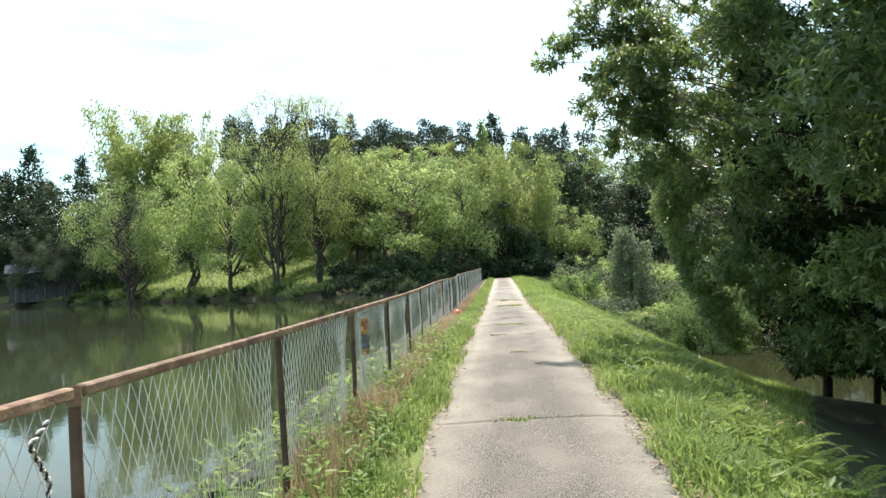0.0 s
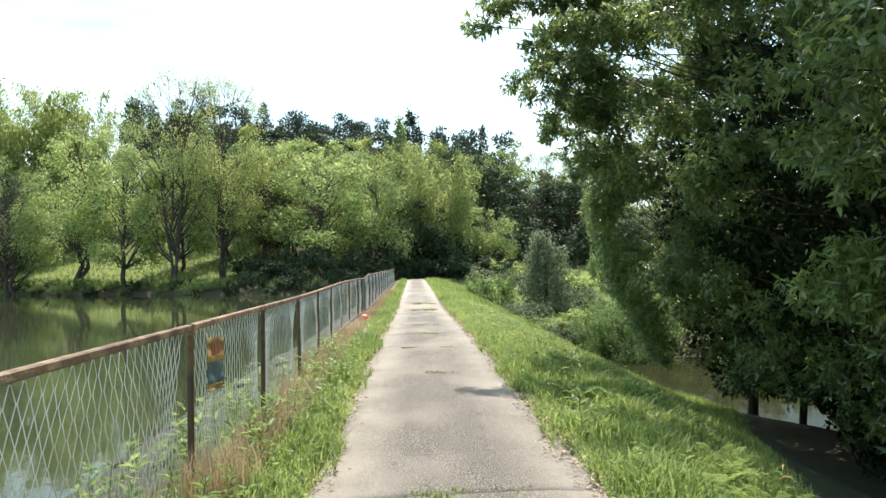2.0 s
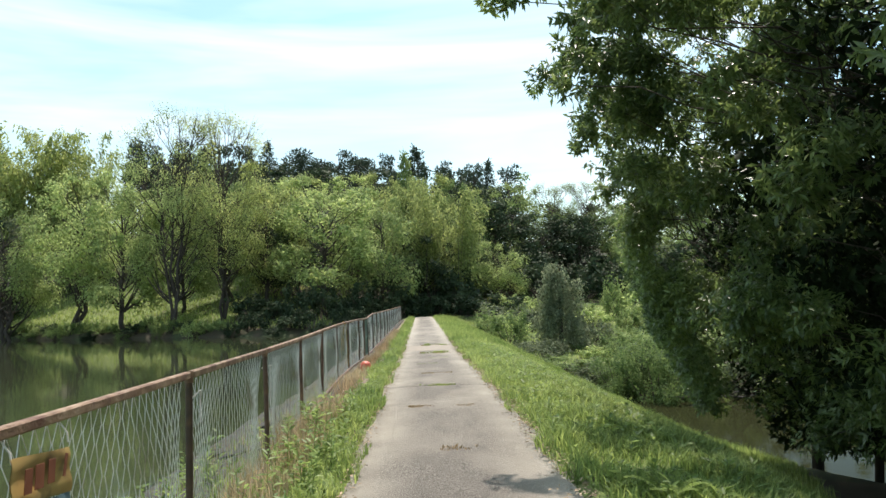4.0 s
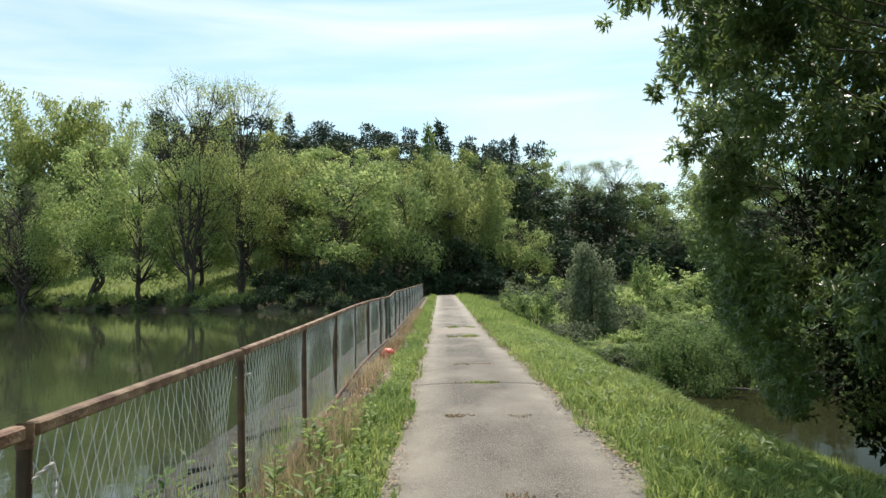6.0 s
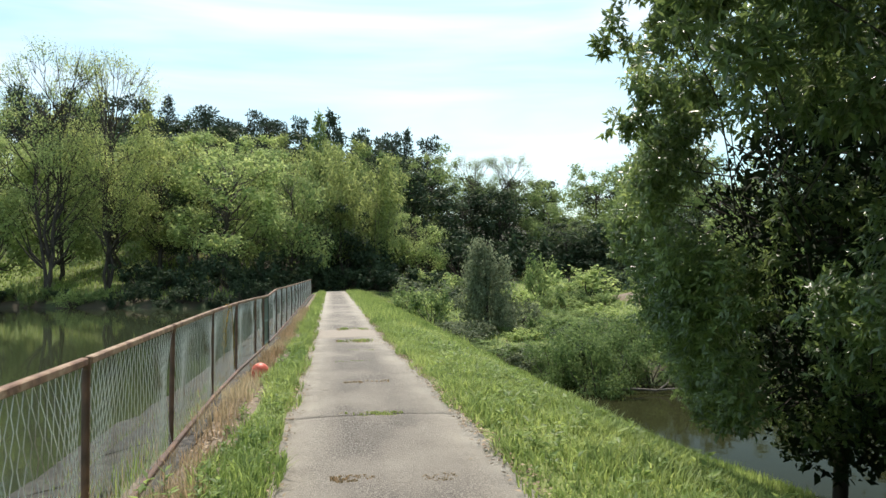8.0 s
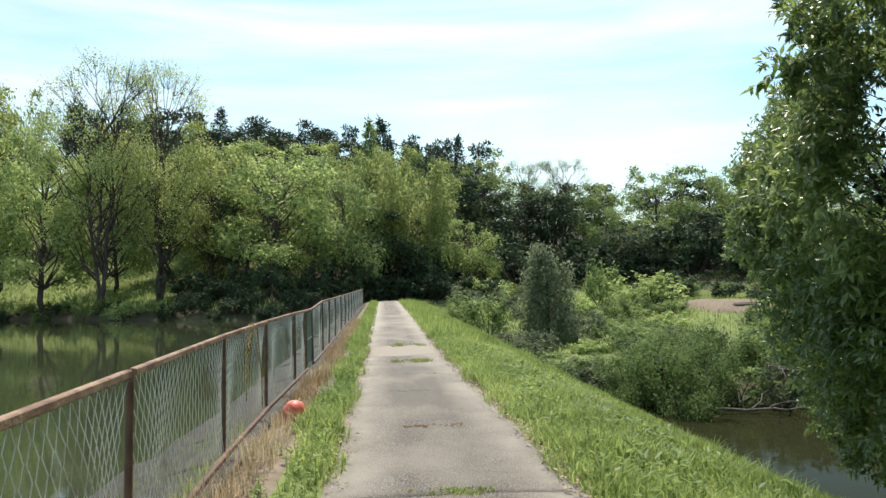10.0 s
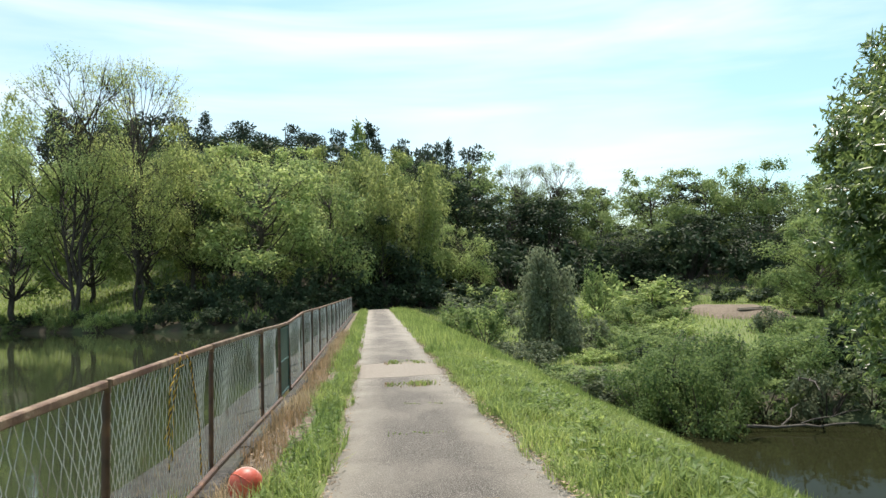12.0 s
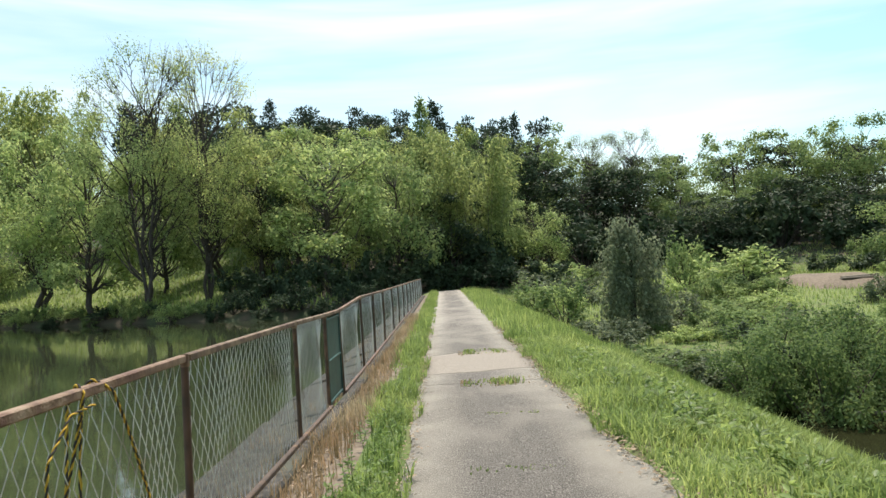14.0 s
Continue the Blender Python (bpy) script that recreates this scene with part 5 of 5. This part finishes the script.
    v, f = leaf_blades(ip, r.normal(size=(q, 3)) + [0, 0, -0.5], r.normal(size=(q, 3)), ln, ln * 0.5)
    child("inner_leaves", mesh_from("inner_leaves", v, f, LEAF_INNER_SHADE), top)
    return top


rb = np.random.default_rng(19)
BOUGHS = (bough((4.6, 18.6, 6.2), (2.3, 18.0, 5.9), 0.9, rb, 16, 0.30, 0.16) + bough((4.6, 18.6, 4.6), (3.1, 17.9, 4.6), 0.8, rb, 10, 0.28, 0.14) + bough((5.0, 19.0, 5.6), (3.3, 18.2, 5.3), 0.7, rb, 10, 0.28, 0.14)
          + bough((5.2, 20.2, 4.2), (3.9, 19.2, 4.0), 0.6, rb, 10, 0.3, 0.14) + bough((4.2, 19.3, 3.9), (4.0, 19.15, 3.0), 0.1, rb, 6, 0.3, 0.14) + bough((5.6, 21.0, 3.6), (4.7, 20.4, 3.0), 0.5, rb, 10)
          + bough((4.2, 17.2, 4.7), (3.1, 16.6, 4.3), 0.9, rb, 12, 0.3, 0.15) + bough((4.4, 18.4, 4.9), (3.5, 18.0, 4.4), 1.1, rb, 12, 0.3, 0.15)
          + bough((4.8, 18.0, 6.6), (3.2, 17.4, 6.7), 0.8, rb, 10, 0.3, 0.14) + bough((5.9, 21.5, 5.6), (4.9, 21.0, 5.0), 0.6, rb, 10))
REACH = (bough((3.8, 14.2, 5.9), (1.0, 13.5, 5.35), 0.5, rb, 16, 0.42, 0.2) + bough((3.6, 13.2, 5.1), (1.7, 12.8, 4.7), 0.5, rb, 14, 0.42, 0.2) + bough((3.8, 14.8, 4.7), (2.0, 14.3, 4.5), 0.5, rb, 14, 0.42, 0.2) + bough((3.8, 15.2, 4.1), (2.5, 14.8, 3.8), 0.5, rb, 12, 0.4, 0.2)
         + bough((3.6, 14.4, 6.7), (1.8, 13.8, 6.4), 0.6, rb) + bough((3.4, 12.4, 6.2), (2.2, 12.0, 5.9), 0.6, rb) + bough((3.6, 15.4, 6.0), (2.3, 15.0, 5.6), 0.6, rb) + bough((3.4, 13.8, 5.9), (1.3, 13.6, 5.7), 0.4, rb, 14, 0.42, 0.2)
         + bough((3.8, 15.4, 5.2), (1.9, 15.1, 5.0), 0.6, rb, 16, 0.34, 0.2) + bough((3.9, 16.0, 4.6), (2.6, 15.6, 4.4), 0.6, rb, 13, 0.34, 0.2))
SPRAYS = []
for yy, zz in ((4.2, 4.6), (5.6, 6.4), (7.0, 3.9), (8.2, 5.6), (9.4, 7.2), (10.6, 4.4), (11.6, 6.1), (12.6, 3.6), (13.4, 7.6)):
    fx = float(face_x(yy, zz))
    SPRAYS.append((yy, bough((fx + 0.9, yy + 0.5, zz), (fx - rb.uniform(0.1, 0.45), yy - rb.uniform(0.2, 0.8), zz + 0.2), rb.uniform(0.5, 0.9), rb, 12, 0.38, 0.13)))
near_tree(8.2, 7.5, 12.5, 3.0, 10.5, 430, "large evergreen tree with glossy drooping leaves", 41, sum([b for a, b in SPRAYS if a < 9], []), 1.0, 115, 11.0)
near_tree(9.8, 14.0, 12, 8.5, 17.0, 310, "large evergreen tree overhanging the concrete track", 42,
          REACH + sum([b for a, b in SPRAYS if a > 9], []), 1.05, 115, 6.2)
r2 = np.random.default_rng(8)
SIDE = [(float(side_edge(yy, zz)) + 0.3, yy, zz, rr) for yy, zz, rr in zip(r2.uniform(19.5, 24.6, 170), r2.uniform(-2.6, 5.0, 170), r2.uniform(0.34, 0.6, 170))]
near_tree(10.0, 22.8, 10.5, 15.0, 24.0, 320, "large evergreen tree leaning over the pond edge", 43,
          BOUGHS + SIDE, 1.25, 130, 6.2, 0.15)
for x, y in ((11.0, 21.9), (12.5, 17.5), (9.4, 11.0)):
    z = float(land_z(x, y)) - 0.3
    t = thing("young_tree", "slim dark trunk under the evergreen canopy", "tree", "slim trunks by the pond")
    child("trunk", mesh_from("trunk", *limb((x, y, z), (x + 0.3, y - 0.2, 4.5), 0.11, 0.05, 0.05, r, 7, 8), BARK, True), t)


# ferns
def fern_proto(seed, label):
    r = np.random.default_rng(seed)
    top = thing("fern", label, "fern")
    for k in range(9):
        a = k * 0.7 + r.uniform(-0.2, 0.2)
        L = r.uniform(0.28, 0.44)
        t = np.linspace(0, 1, 9)
        rr = L * t
        zz = L * (1.35 * t - 0.8 * t ** 2)
        pts = np.stack([np.cos(a) * rr, np.sin(a) * rr, zz], 1)
        sv, sf = tube(pts, 0.004 * (1 - 0.7 * t) + 0.001, 3)
        st = np.concatenate([sf[:, :3], sf[:, [0, 2, 3]]])
        m = 22
        s = np.linspace(0.12, 0.98, m)
        P = np.stack([np.interp(s, t, pts[:, q]) for q in range(3)], 1)
        side = np.array([-np.sin(a), np.cos(a), 0])
        fw = np.array([np.cos(a), np.sin(a), -0.1])
        ch = [(sv, st)]
        for sg in (-1, 1):
            ax = side * sg + fw * 0.35 + r.normal(0, 0.06, (m, 3))
            ln = L * 0.26 * (1 - s) ** 0.8 + 0.02
            ch.append(leaf_blades(P, ax, np.tile([0, 0, 1.0], (m, 1)), ln, 0.024 + 0 * ln, 0.1))
        v, f = join(ch)
        child("frond", mesh_from("frond", v, f, FERN), top)
    return top


fp = fern_proto(91, "bright green fern on the grassy verge")
for i, (x, y, s) in enumerate(((2.2, 5.7, 0.9), (2.4, 6.3, 1.0), (2.35, 5.2, 0.95), (2.2, 6.8, 0.8), (2.45, 7.0, 0.9), (2.25, 7.6, 0.8), (2.45, 5.9, 0.9), (2.5, 8.1, 0.8), (1.8, 10.2, 0.8), (2.1, 9.3, 0.7), (2.35, 4.6, 0.9))):
    m = pose(x, y, float(land_z(x, y)), 0, 0, i * 77) @ Matrix.Diagonal((s, s, s, 1))
    if i == 0:
        fp.matrix_basis = m
    else:
        copy_thing(fp, m).scale = (s, s, s)
    fp["group"] = "ferns on the verge"

# old shed under the trees at the lake's end
SHED_WOOD = material("shed_board", ((0.06, 0.058, 0.062), (0.11, 0.105, 0.105)), 3.0, 0.9, bump=0.4, obj=0.2, stretch=(1, 1, 0.3))
SHED_ROOF = material("shed_roof", ((0.05, 0.055, 0.065), (0.09, 0.095, 0.105)), 2.0, 0.7, bump=0.3)
shed = thing("shed", "dark weathered board shed under trees by the lake", "shed", m=pose(-66.5, 97.0, float(land_z(-66.5, 97.0)) - 0.3, 0, 0, 32))
for k in range(22):
    part("board", bar((-4.4 + k * 0.4, -2.0, 2.1), (-4.02 + k * 0.4, -2.0, 2.1), 0.05, 4.2), SHED_WOOD, shed)
for sx in (-4.4, 4.4):
    part("side_wall", bar((sx, -1.98, 2.1), (sx, 2.0, 2.1), 0.08, 4.2), SHED_WOOD, shed)
part("back_wall", bar((-4.35, 2.0, 2.1), (4.35, 2.0, 2.1), 0.08, 4.2), SHED_WOOD, shed)
for sy in (-1, 1):
    bm = bmesh.new()
    bmesh.ops.create_cube(bm, size=1)
    bmesh.ops.transform(bm, matrix=Matrix.Translation((0, sy * 1.3, 4.85)) @ pose(0, 0, 0, -sy * 26, 0, 0) @ Matrix.Diagonal((9.8, 3.0, 0.08, 1)), verts=bm.verts)
    part("roof", bm, SHED_ROOF, shed)
for sx in (-3.6, 0.0, 3.6):
    part("post", bar((sx, -3.1, 0.0), (sx, -3.1, 3.6), 0.14, 0.14), BARK_PALE, shed)

# nodding grass heads at the verge's edge
for i, (x, y, h, a) in enumerate(((2.4, 6.2, 0.5, 0.4), (2.5, 6.8, 0.55, 2.2), (2.55, 7.2, 0.5, 1.0), (2.45, 5.7, 0.45, 5.5), (2.5, 6.4, 0.5, 3.4))):
    z = float(land_z(x, y))
    t = np.linspace(0, 1, 12)
    bend = 0.18 * t ** 3
    pts = np.stack([x + math.cos(a) * bend, y + math.sin(a) * bend, z + h * t - 0.18 * t ** 6], 1)
    g = thing("grass_stem", "tall nodding grass stem gone to seed", "grass", "seeding grass on the verge")
    child("stalk", mesh_from("stalk", *tube(pts, 0.003 - 0.0015 * t, 4), GRASS), g)
    child("seed_head", mesh_from("seed_head", *tube(pts[8:], [0.003, 0.009, 0.009, 0.003], 5), GRASS_DRY), g)
# fallen branch at the pond's edge
fb = thing("fallen_branch", "bleached fallen branch lying at the pond edge", "branch")
rb = np.random.default_rng(3)
child("stem", mesh_from("stem", *limb((12.5, 40.2, -3.85), (17.0, 39.0, -3.7), 0.07, 0.03, 0.08, rb, 8, 6), BARK_PALE, True), fb)
child("fork", mesh_from("fork", *limb((14.5, 39.7, -3.8), (15.8, 40.6, -3.2), 0.04, 0.012, 0.06, rb, 6, 5), BARK_PALE, True), fb)
child("twig", mesh_from("twig", *limb((15.2, 39.6, -3.75), (16.6, 38.3, -3.1), 0.03, 0.008, 0.06, rb, 6, 5), BARK_PALE, True), fb)
db = thing("dead_branch", "bleached dead branch reaching over the pond", "branch")
child("stem", mesh_from("stem", *limb((18.2, 42.6, -2.9), (14.6, 38.6, -1.9), 0.06, 0.02, 0.1, rb, 9, 6), BARK_PALE, True), db)
for q0, q1 in (((16.9, 41.1, -2.5), (15.7, 41.0, -1.9)), ((15.9, 40.0, -2.2), (15.2, 38.4, -2.4))):
    child("twig", mesh_from("twig", *limb(q0, q1, 0.025, 0.007, 0.05, rb, 6, 5), BARK_PALE, True), db)
